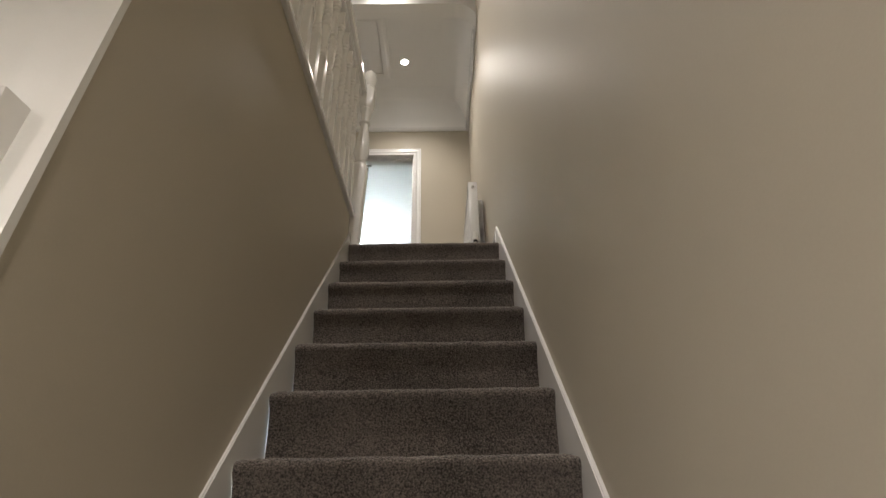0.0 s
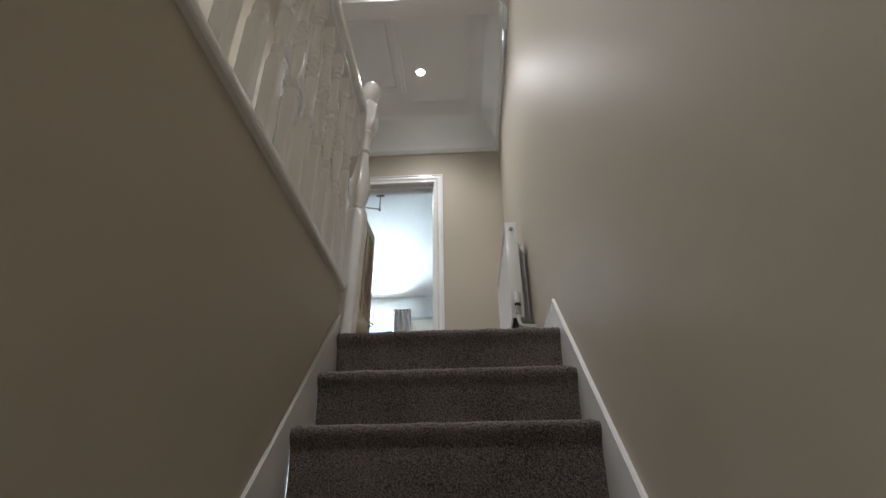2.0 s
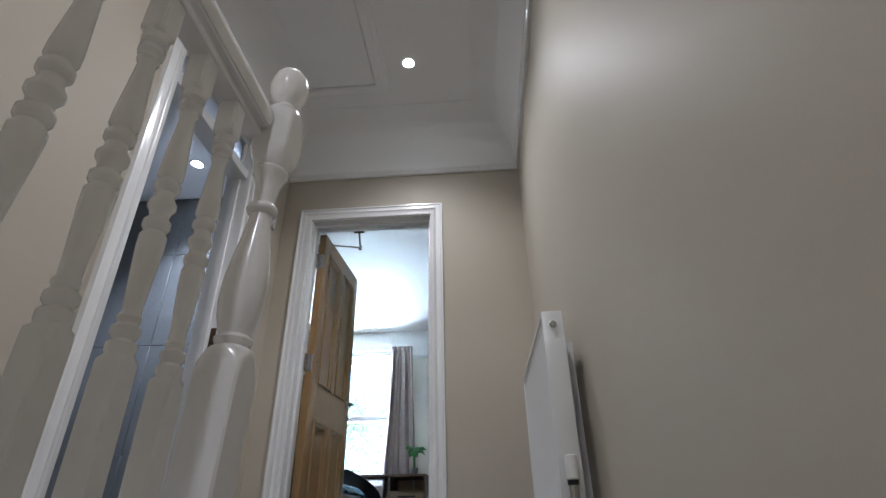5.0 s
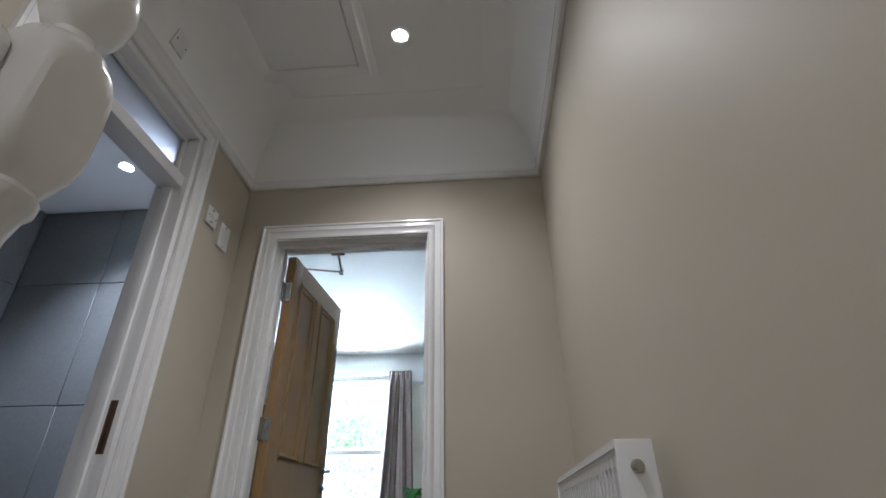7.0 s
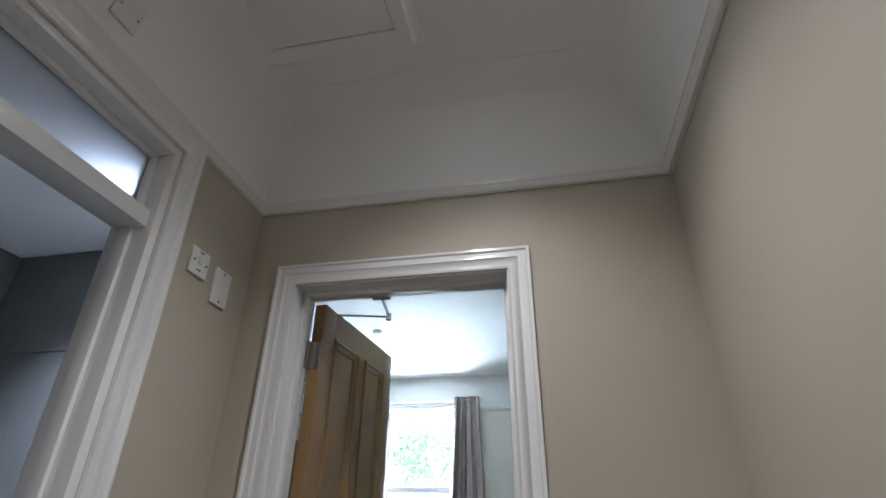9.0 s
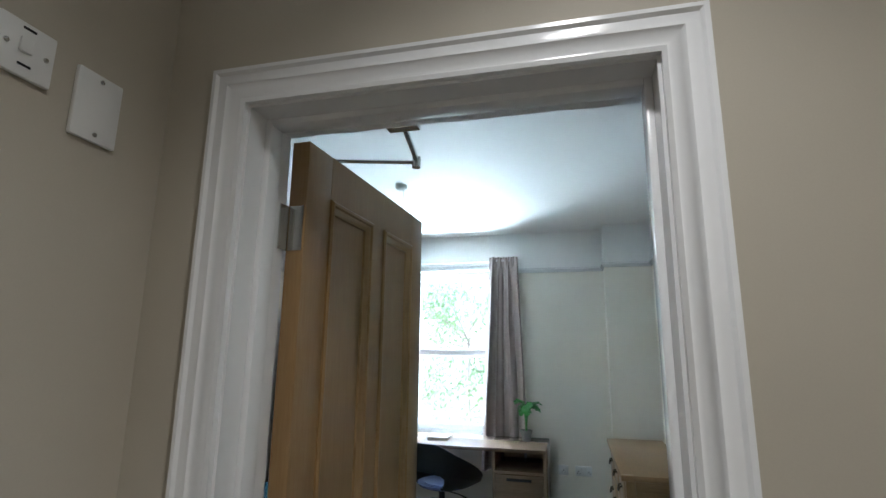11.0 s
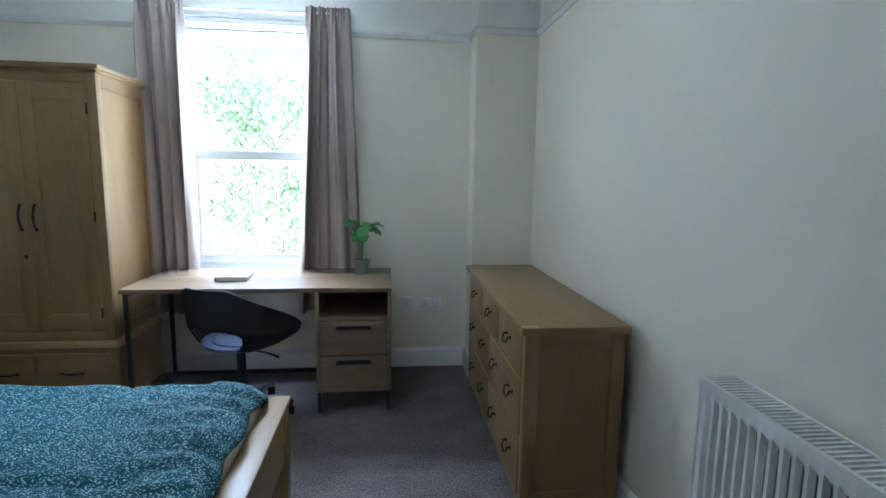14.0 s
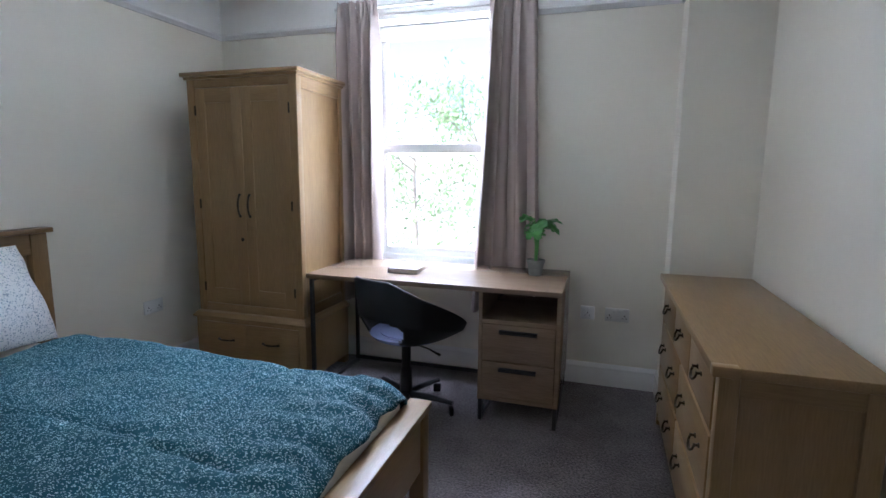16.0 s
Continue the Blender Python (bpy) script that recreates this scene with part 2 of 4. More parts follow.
def add_tube(bm, pts, r, sides=10, flat=1.0):
    pts = [Vector(p) for p in pts]
    rings, prev = [], None
    for i, p in enumerate(pts):
        d = (pts[min(i + 1, len(pts) - 1)] - pts[max(i - 1, 0)]).normalized()
        up = Vector((0, 0, 1)) if abs(d.z) < 0.9 else Vector((0, 1, 0))
        a = d.cross(up).normalized() if prev is None else (prev - d * prev.dot(d)).normalized()
        prev = a
        b = d.cross(a)
        rr = r[i] if isinstance(r, (list, tuple)) else r
        rings.append([bm.verts.new(p + (a * math.cos(t) + b * math.sin(t) * flat) * rr) for t in [2 * math.pi * k / sides for k in range(sides)]])
    for r0, r1 in zip(rings, rings[1:]):
        for j in range(sides):
            bm.faces.new((r0[j], r0[(j + 1) % sides], r1[(j + 1) % sides], r1[j]))
    bm.faces.new(rings[0][::-1])
    bm.faces.new(rings[-1])


def tube(name, pts, r, mat, parent=None, sides=10, flat=1.0):
    bm = bmesh.new()
    add_tube(bm, pts, r, sides, flat)
    return mesh_ob(name, bm, mat, parent, True)


def add_lathe(bm, prof, centre=(0, 0, 0), sides=20):
    cx, cy, cz = centre
    rings = [[bm.verts.new((cx + r * math.cos(2 * math.pi * k / sides), cy + r * math.sin(2 * math.pi * k / sides), cz + z)) for k in range(sides)] for r, z in prof]
    for r0, r1 in zip(rings, rings[1:]):
        for j in range(sides):
            bm.faces.new((r0[j], r0[(j + 1) % sides], r1[(j + 1) % sides], r1[j]))
    bm.faces.new(rings[0][::-1])
    bm.faces.new(rings[-1])


def lathe(name, prof, mat, parent=None, centre=(0, 0, 0), sides=24, m=None):
    bm = bmesh.new()
    add_lathe(bm, prof, centre, sides)
    if m is not None:
        bmesh.ops.transform(bm, matrix=m, verts=bm.verts)
    return mesh_ob(name, bm, mat, parent, True)


def surface(name, fn, nu, nv, mat, parent=None, solid=0.0, skip=None):
    """A grid fn(u, v) for u and v from 0 to 1."""
    bm = bmesh.new()
    g = [[bm.verts.new(fn(i / nu, j / nv)) for j in range(nv + 1)] for i in range(nu + 1)]
    for i in range(nu):
        for j in range(nv):
            if skip is None or not skip((i + 0.5) / nu, (j + 0.5) / nv):
                bm.faces.new((g[i][j], g[i + 1][j], g[i + 1][j + 1], g[i][j + 1]))
    loose = [v for v in bm.verts if not v.link_faces]
    bmesh.ops.delete(bm, geom=loose, context="VERTS")
    ob = mesh_ob(name, bm, mat, parent, True)
    if solid:
        md = ob.modifiers.new("thickness", "SOLIDIFY")
        md.thickness, md.offset = solid, 0
    return ob


def empty(name, loc=(0, 0, 0)):
    e = new(name)
    e.location = loc
    e.empty_display_size = 0.1
    return e


def structure(ob, label, category):
    return tagged(ob, label, category, kind="structure")


# ---- shell ----
RISE, GOING = 0.194, 0.194
HALL = -13 * RISE
XR, XL = 0.02, -1.53
YD, YB = 1.885, 2.035
CEIL, BCEIL = 2.685, 2.73
RAIL = 2.345
YW = 6.20
BXL, BXR = -3.60, 0.0

structure(boxes("wall_stair_side", [(XR, -4.6, HALL - 0.1, XR + 0.12, YD + 0.07, CEIL + 0.12)], BEIGE), "beige painted plaster wall beside the stairs", "wall")
structure(boxes("wall_landing_end", [(XL - 0.1, YD, -0.25, -1.36, YD + 0.07, CEIL + 0.1), (-0.54, YD, -0.25, XR, YD + 0.07, CEIL + 0.1), (-1.36, YD, 2.022, -0.54, YD + 0.07, CEIL + 0.1)], BEIGE), "beige painted landing wall round the bedroom door", "wall")
structure(boxes("wall_bedroom_door_side", [(BXL - 0.12, YD + 0.072, -0.25, -1.36, YB, RAIL), (-0.54, YD + 0.072, -0.25, XR + 0.1, YB, RAIL), (-1.36, YD + 0.072, 2.022, -0.54, YB, RAIL)], CREAM), "cream painted bedroom wall round the door", "wall")
BY0, BY1 = 0.60, 1.41
structure(boxes("wall_bathroom_side", [(XL - 0.06, -3.0, -0.25, XL, BY0, CEIL + 0.1), (XL - 0.06, BY1, -0.25, XL, YD, CEIL + 0.1), (XL - 0.06, BY0, 2.262, XL, BY1, CEIL + 0.1)], BEIGE), "beige painted landing wall with the bathroom doorway", "wall")
structure(boxes("wall_stairwell_end", [(XL - 0.1, -3.1, HALL + 2.25, XR, -2.98, CEIL + 0.1)], BEIGE), "beige painted wall at the stairwell end", "wall")
structure(boxes("wall_hall_end", [(-2.4, -4.7, HALL - 0.1, XR, -4.6, HALL + 2.35)], WHITEWALL), "white painted wall at the end of the hall", "wall")
structure(boxes("wall_hall_side", [(-2.4, -4.6, HALL - 0.1, -2.3, -1.80, HALL + 2.35)], WHITEWALL), "white painted hall wall", "wall")
structure(boxes("wall_under_landing", [(-2.3, -1.895, HALL - 0.1, -0.905, -1.80, -0.25)], WHITEWALL), "white painted wall beside the stair foot", "wall")
structure(boxes("wall_spandrel", [(-0.90, -2.98, -0.25, -0.8145, 0.02, 0.182)], BEIGE), "beige painted wall under the landing balustrade", "wall")
structure(prism("wall_stair_flank", [(0.02, -0.25), (0.02, HALL - 0.1), (-2.07, HALL - 0.1), (-1.862, -0.25)], "x", -0.90, -0.8145, BEIGE), "beige painted wall beside the stair flight", "wall")
structure(prism("spandrel_end_trim", [(-1.864, -0.252), (-2.072, HALL - 0.1), (-2.085, HALL - 0.1), (-1.877, -0.252)], "x", -0.904, -0.811, WHITEWALL), "white painted end of the wall at the stair foot", "trim")
structure(boxes("hall_ceiling", [(-2.3, -4.6, -0.25, -0.905, -1.89, -0.22), (-0.90, -4.6, -0.25, XR, -3.102, -0.22)], WHITEWALL), "white plaster hall ceiling", "ceiling")
structure(boxes("hall_floor", [(-2.3, -4.6, HALL - 0.1, XR, -12 * GOING + 0.03, HALL)], CARPET), "dark brown-grey carpet of the hall", "floor")
structure(boxes("landing_floor", [(XL - 0.1, 0.205, -0.2, XR, YD + 0.10, 0.0), (XL, -2.98, -0.2, -0.902, 0.203, 0.0)], CARPET), "dark brown-grey carpet of the landing", "floor")
structure(boxes("landing_ceiling", [(XL - 0.1, 0.60, CEIL, XR, YD, CEIL + 0.1), (XL - 0.1, -3.0, CEIL + 0.06, XR, 0.46, CEIL + 0.14)], WHITEWALL), "white plaster landing ceiling", "ceiling")

# arched bulkhead across the landing
_arch = [(XL, 2.31)]
for i in range(11):
    a = math.pi / 2 * i / 10
    _arch.append((XL + 0.20 - 0.20 * math.cos(a), 2.33 + 0.17 * math.sin(a)))
for i in range(11):
    a = math.pi / 2 * (1 - i / 10)
    _arch.append((XR - 0.20 + 0.20 * math.cos(a), 2.33 + 0.17 * math.sin(a)))
_arch += [(XR, 2.31), (XR, CEIL + 0.06), (XL, CEIL + 0.06)]
structure(prism("arch_beam", _arch, "y", 0.46, 0.60, WHITEWALL), "white plaster arched beam across the landing", "beam")

# coved cornice and its bead
CR, CZ = 0.27, 2.345
_cove = [(0.0, CEIL + 0.05), (0.0, CZ)] + [(0.012 + CR * (1 - math.cos(math.pi / 2 * i / 10)), CZ + 0.0 + (CEIL - 0.004 - CZ) * math.sin(math.pi / 2 * i / 10)) for i in range(11)] + [(CR + 0.012, CEIL + 0.05)]
_cpath = [(XR, 0.60, 0), (XR, YD, 0), (XL, YD, 0), (XL, 0.60, 0)]
structure(sweep("cove_cornice", _cpath, (0, 0, 1), _cove, WHITEWALL), "white plaster coved cornice of the landing", "cornice")
_bead = [(0, 2.312), (0.016, 2.312), (0.022, 2.318), (0.024, 2.330), (0.030, 2.336), (0.030, 2.348), (0.0, 2.352)]
structure(sweep("cornice_bead", _cpath, (0, 0, 1), _bead, GLOSS), "white painted bead under the cove", "moulding")

# loft hatch
HX0, HX1, HY0, HY1 = -1.34, -0.86, 0.78, 1.41
_hp = [(0, 0), (0, -0.012), (0.012, -0.022), (0.05, -0.026), (0.062, -0.016), (0.08, -0.014), (0.085, 0)]
hatch = empty("loft_hatch", (0, 0, 0))
tagged(hatch, "white painted loft hatch with moulded frame in the ceiling", "hatch", kind="structure")
_hpath = [(HX0, HY0, CEIL), (HX0, HY1, CEIL), (HX1, HY1, CEIL), (HX1, HY0, CEIL), (HX0, HY0, CEIL)]
sweep("frame", _hpath, (0, 0, 1), _hp, WHITEWALL, hatch)
boxes("panel", [(HX0 + 0.004, HY0 + 0.004, CEIL - 0.010, HX1 - 0.004, HY1 - 0.004, CEIL + 0.02)], WHITEWALL, hatch, 0.002)

# architraves
ARCH = [(-0.075, 0), (-0.075, 0.020), (-0.066, 0.022), (-0.060, 0.017), (-0.048, 0.018), (-0.036, 0.024), (-0.028, 0.017), (-0.016, 0.013), (-0.008, 0.016), (0, 0.013), (0, 0)]


def arch3(path, normal, name, label):
    return structure(sweep(name, path, normal, ARCH, GLOSS), label, "architrave")


arch3([(-0.563, YD, 0), (-0.563, YD, 1.996), (-1.334, YD, 1.996), (-1.334, YD, 0)], (0, -1, 0), "architrave_bedroom", "white gloss moulded architrave round the bedroom door")
arch3([(-1.334, YB, 0), (-1.334, YB, 1.996), (-0.563, YB, 1.996), (-0.563, YB, 0)], (0, 1, 0), "architrave_inner", "white gloss moulded architrave inside the bedroom")
lining = structure(boxes("door_lining_1", [(-1.36, YD, 0, -1.328, YB, 2.022), (-0.569, YD, 0, -0.54, YB, 2.022), (-1.328, YD, 1.990, -0.569, YB, 2.022)], GLOSS), "white gloss door lining of the bedroom", "door frame")
boxes("stop", [(-1.328, YD + 0.055, 0, -1.314, YD + 0.098, 1.990), (-0.583, YD + 0.055, 0, -0.569, YD + 0.098, 1.990), (-1.314, YD + 0.055, 1.976, -0.583, YD + 0.098, 1.990)], GLOSS, lining, 0.002)

arch3([(XL, BY0 + 0.0, 0), (XL, BY0 + 0.0, 2.262), (XL, BY1, 2.262), (XL, BY1, 0)][::-1], (1, 0, 0), "architrave_bathroom", "white gloss moulded architrave of the bathroom doorway")
bl = structure(boxes("door_lining_2", [(XL - 0.14, BY1 - 0.03, 0, XL, BY1, 2.262), (XL - 0.14, BY0, 0, XL, BY0 + 0.03, 2.262), (XL - 0.14, BY0 + 0.03, 2.232, XL, BY1 - 0.03, 2.262), (XL - 0.12, BY0 + 0.03, 1.975, XL - 0.02, BY1 - 0.03, 2.03)], GLOSS, None, 0.003), "white gloss bathroom door frame with transom light", "door frame")
boxes("stop", [(XL - 0.10, BY1 - 0.044, 0, XL - 0.055, BY1 - 0.03, 1.975), (XL - 0.10, BY0 + 0.03, 0, XL - 0.055, BY0 + 0.044, 1.975), (XL - 0.09, BY0 + 0.03, 2.03, XL - 0.05, BY0 + 0.05, 2.232), (XL - 0.09, BY1 - 0.05, 2.03, XL - 0.05, BY1 - 0.03, 2.232), (XL - 0.09, BY0 + 0.05, 2.212, XL - 0.05, BY1 - 0.05, 2.232)], GLOSS, bl, 0.003)
tp = boxes("pane", [(XL - 0.073, BY0 + 0.05, 2.03, XL - 0.067, BY1 - 0.05, 2.212)], TRANSOMGLASS, bl)
tp.visible_shadow = False
boxes("strike_plate", [(XL - 0.045, BY1 - 0.033, 0.93, XL - 0.018, BY1 - 0.0295, 1.10)], DARKBRASS, bl, 0.001)

# skirtings
SK = [(0, 0), (0.018, 0), (0.018, 0.10), (0.014, 0.112), (0.016, 0.118), (0.010, 0.132), (0.006, 0.142), (0, 0.142)]


def skirting(name, path, label="white gloss skirting board"):
    structure(sweep(name, path, (0, 0, 1), SK, GLOSS), label, "skirting")


skirting("baseboard_landing_1", [(XR, 0.094, 0), (XR, YD, 0), (-0.487, YD, 0)], "white gloss skirting board of the landing")
skirting("baseboard_landing_2", [(-1.41, YD, 0), (XL, YD, 0), (XL, BY1 + 0.076, 0)])
skirting("baseboard_landing_3", [(XL, BY0 - 0.076, 0), (XL, -2.98, 0)])

# stairs
stairs = empty("staircase", (0, 0, 0))
tagged(stairs, "straight staircase with dark brown-grey carpet and white strings", "staircase", kind="structure")
_sp = [(0.030, -0.200), (0.029, -0.17), (0.027, -0.14), (0.025, -0.11), (0.022, -0.08), (0.017, -0.055), (0.009, -0.040), (0.002, -0.028), (0.0, -0.017), (0.004, -0.007), (0.013, -0.001), (0.03, 0.0), (0.06, 0.0), (0.09, 0.0), (0.12, 0.0), (0.15, 0.0), (0.18, 0.0), (0.222, 0.0)]
_fine = []
for (y0, z0), (y1, z1) in zip(_sp, _sp[1:]):
    n = max(1, int(math.hypot(y1 - y0, z1 - z0) / 0.009))
    _fine += [(y0 + (y1 - y0) * i / n, z0 + (z1 - z0) * i / n) for i in range(n)]
_fine.append(_sp[-1])


def carpet_step(k):
    yk, zk = -GOING * k, -RISE * k
    x0, x1 = -0.802, 0.007

    def fn(u, v):
        y, z = _fine[min(int(round(v * (len(_fine) - 1))), len(_fine) - 1)]
        p = Vector((x0 + (x1 - x0) * u, yk + y, zk + z))
        t = noise.noise(p * 110) * 0.0028 + noise.noise(p * 14) * 0.0022
        edge = min(u, 1 - u) * (x1 - x0)
        sag = -0.006 * max(0, 1 - edge / 0.02)
        p.y -= t * (1.0 if z < -0.02 else 0.4) - sag * 0.5
        p.z += t * (1.0 if z > -0.03 else 0.3) + sag
        return p
    surface("step", fn, 110, len(_fine) - 1, CARPET, stairs)


for k in range(13):
    carpet_step(k)


def string_poly(top_y, top_z, drop):
    yb = -13 * GOING
    zb = yb * RISE / GOING
    lift = 0.052
    return [(top_y, top_z), (yb, zb + lift), (yb, HALL), (yb + 0.25, HALL), (top_y, top_z - drop)]


prism("string", string_poly(0.094, 0.142, 0.45), "x", 0.007, XR, GLOSS, stairs, 0.003)
prism("string", string_poly(0.03, 0.083, 0.40), "x", -0.8135, -0.803, GLOSS, stairs, 0.003)
boxes("soffit", [(-0.79, 0.0, -0.24, 0.0, 0.2, -0.20)], GLOSS, stairs)

# balustrade
bal = empty("balustrade", (-0.80, 0.0, 0.17))
tagged(bal, "white gloss turned baluster rail along the landing", "balustrade", kind="structure")


def bal_part(ob):
    ob.matrix_parent_inverse = Matrix.Translation((0.80, 0, -0.17))
    return ob


bal_part(prism("cap", [(-0.915, 0.182), (-0.797, 0.182), (-0.792, 0.186), (-0.790, 0.194), (-0.791, 0.206), (-0.797, 0.212), (-0.915, 0.212)], "y", -2.978, 0.033, GLOSS, bal))
bal_part(prism("handrail", [(-0.838, 1.095), (-0.772, 1.095), (-0.764, 1.112), (-0.766, 1.142), (-0.780, 1.160), (-0.805, 1.165), (-0.830, 1.160), (-0.844, 1.142), (-0.846, 1.112)], "y", -2.978, 0.033, GLOSS, bal, 0.004))
bal_part(boxes("rail_fillet", [(-0.838, -2.978, 1.076, -0.790, 0.033, 1.097)], GLOSS, bal, 0.002))


def add_turned(bm, prof, x, y, s, sides=32):
    """A square post of half-width s where the radius is wider, round where it is narrower."""
    rings = []
    for r, z in prof:
        ring = []
        for k in range(sides):
            t = 2 * math.pi * (k + 0.5) / sides
            c, q = math.cos(t), math.sin(t)
            rr = min(r, s / max(abs(c), abs(q)))
            ring.append(bm.verts.new((x + rr * c, y + rr * q, z)))
        rings.append(ring)
    for r0, r1 in zip(rings, rings[1:]):
        for j in range(sides):
            bm.faces.new((r0[j], r0[(j + 1) % sides], r1[(j + 1) % sides], r1[j]))
    bm.faces.new(rings[0][::-1])
    bm.faces.new(rings[-1])


def turned_post(name, x, y, s, prof, parent):
    bm = bmesh.new()
    add_turned(bm, prof, x, y, s)
    return mesh_ob(name, bm, GLOSS, parent, True)


_lower = [(0.0285, 0.206), (0.0285, 0.466), (0.026, 0.474), (0.0195, 0.480), (0.0215, 0.488), (0.0210, 0.497), (0.0150, 0.503), (0.0205, 0.511), (0.0205, 0.521), (0.0145, 0.528), (0.0175, 0.537), (0.0135, 0.546),
          (0.0145, 0.565), (0.0175, 0.610), (0.0205, 0.655), (0.0208, 0.676), (0.0160, 0.684), (0.0212, 0.693), (0.0212, 0.703), (0.0150, 0.711), (0.0165, 0.722)]
BPROF = _lower + [(0.0220, 0.731), (0.0220, 0.739)] + [(w, 1.470 - z) for w, z in reversed(_lower[1:])] + [(0.0285, 1.080)]
first = None
for i in range(23):
    y = -0.057 - 0.128 * i
    if first is None:
        first = bal_part(turned_post("baluster", -0.817, y, 0.021, BPROF, bal))
        y_first = y
    else:
        c = new("baluster", first.data)
        c.parent, c.matrix_parent_inverse = bal, Matrix.Translation((0.80, 0, -0.17))
        c.location = (0, y - y_first, 0)

NX, NY = -0.818, 0.078
newel = empty("newel_post", (NX, NY, -0.25))
newel.rotation_euler = (0, radians(2.2), 0)
tagged(newel, "white gloss turned newel post with ball finial", "newel post", kind="structure")
NPROF = [(0.062, -0.25), (0.062, 0.495), (0.060, 0.52), (0.054, 0.545), (0.047, 0.558), (0.043, 0.566), (0.030, 0.574), (0.036, 0.580), (0.038, 0.588), (0.031, 0.596), (0.034, 0.606), (0.042, 0.635), (0.0465, 0.67), (0.0455, 0.71), (0.039, 0.765), (0.030, 0.82), (0.0245, 0.862), (0.0235, 0.876),
         (0.032, 0.882), (0.035, 0.890), (0.032, 0.899), (0.025, 0.904), (0.024, 0.918), (0.028, 0.955), (0.034, 0.978), (0.040, 0.985), (0.041, 0.995), (0.036, 1.002), (0.042, 1.012), (0.052, 1.028), (0.059, 1.050), (0.0615, 1.080), (0.0615, 1.110), (0.059, 1.140), (0.052, 1.162), (0.042, 1.178), (0.030, 1.186)]
TOPP = [(0.030, 1.184), (0.024, 1.192), (0.023, 1.202), (0.034, 1.212), (0.044, 1.234), (0.0485, 1.258), (0.046, 1.280), (0.041, 1.294), (0.041, 1.298), (0.031, 1.314), (0.016, 1.324), (0.004, 1.327)]


def newel_parts():
    off = Matrix.Translation((-NX, -NY, 0.25))
    bm = bmesh.new()
    add_turned(bm, NPROF, NX, NY, 0.0445, 56)
    mesh_ob("post", bm, GLOSS, newel, True).matrix_parent_inverse = off
    lathe("finial", TOPP, GLOSS, newel, (NX, NY, 0), 32).matrix_parent_inverse = off


newel_parts()

# ---- bathroom ----
BC, BFX, BFY = 2.24, -2.68, 1.905
structure(boxes("bathroom_wall_far", [(BFX, BFY, -0.1, XL - 0.06, BFY + 0.05, BC)], GROUT), "grey tiled bathroom wall", "wall")
structure(boxes("bathroom_wall_back", [(BFX - 0.1, -0.6, -0.1, BFX, BFY + 0.05, BC)], GROUT), "grey tiled bathroom wall", "wall")
structure(boxes("bathroom_wall_near", [(BFX, -0.7, -0.1, XL - 0.06, -0.6, BC)], GROUT), "grey tiled bathroom wall", "wall")
structure(boxes("bathroom_inner_wall", [(XL - 0.14, -0.6, -0.1, XL - 0.062, BY0, BC), (XL - 0.14, BY1, -0.1, XL - 0.062, BFY, BC)], WHITEWALL), "white bathroom wall beside the door", "wall")
structure(boxes("bathroom_ceiling", [(BFX - 0.1, -0.7, BC, XL - 0.142, BFY + 0.05, BC + 0.08)], WHITEWALL), "white bathroom ceiling", "ceiling")
structure(boxes("bathroom_floor", [(BFX, -0.6, -0.1, XL - 0.10, BFY, 0.0)], TILE), "grey tiled bathroom floor", "floor")
vent = empty("extractor_vent", (-2.12, 1.18, BC))
tagged(vent, "white round extractor vent in the bathroom ceiling", "vent")
lathe("vent_ring", [(0.055, 0), (0.052, -0.010), (0.040, -0.012), (0.036, -0.004)], PLASTIC, vent)
lathe("vent_disc", [(0.026, -0.004), (0.030, -0.014), (0.010, -0.018)], PLASTIC, vent)

# ---- bedroom shell ----
WX0, WX1, WZ0, WZ1 = -2.40, -1.41, 0.70, 2.36
structure(boxes("wall_window", [(BXL - 0.12, YW, -0.2, WX0, YW + 0.28, RAIL), (WX1, YW, -0.2, 0.12, YW + 0.28, RAIL), (WX0, YW, -0.2, WX1, YW + 0.28, WZ0)], CREAM), "cream painted bedroom wall with the window", "wall")
structure(boxes("wall_window_frieze", [(BXL - 0.12, YW, RAIL, WX0, YW + 0.28, BCEIL + 0.1), (WX1, YW, RAIL, 0.12, YW + 0.28, BCEIL + 0.1), (WX0, YW, WZ1, WX1, YW + 0.28, BCEIL + 0.1)], WHITEWALL), "white frieze above the picture rail", "wall")
structure(boxes("wall_bed_head", [(BXL - 0.12, YB, -0.2, BXL, YW, RAIL)], CREAM), "cream painted bedroom wall behind the bed", "wall")
structure(boxes("wall_bed_head_frieze", [(BXL - 0.12, YB, RAIL, BXL, YW, BCEIL + 0.1)], WHITEWALL), "white frieze above the picture rail", "wall")
structure(boxes("wall_bedroom_right", [(BXR, YB, -0.2, BXR + 0.12, YW, RAIL)], CREAM), "cream painted bedroom wall behind the radiator", "wall")
structure(boxes("wall_bedroom_right_frieze", [(BXR, YB, RAIL, BXR + 0.12, YW, BCEIL + 0.1)], WHITEWALL), "white frieze above the picture rail", "wall")
structure(boxes("wall_door_frieze", [(BXL - 0.12, YD + 0.072, RAIL, XR + 0.1, YB, BCEIL + 0.1)], WHITEWALL), "white frieze above the picture rail", "wall")
structure(boxes("chimney_breast", [(-0.415, 5.975, -0.2, BXR, YW, RAIL)], CREAM), "cream painted boxed corner of the bedroom", "wall")
structure(boxes("chimney_breast_frieze", [(-0.415, 5.975, RAIL, BXR, YW, BCEIL)], WHITEWALL), "white frieze above the picture rail", "wall")
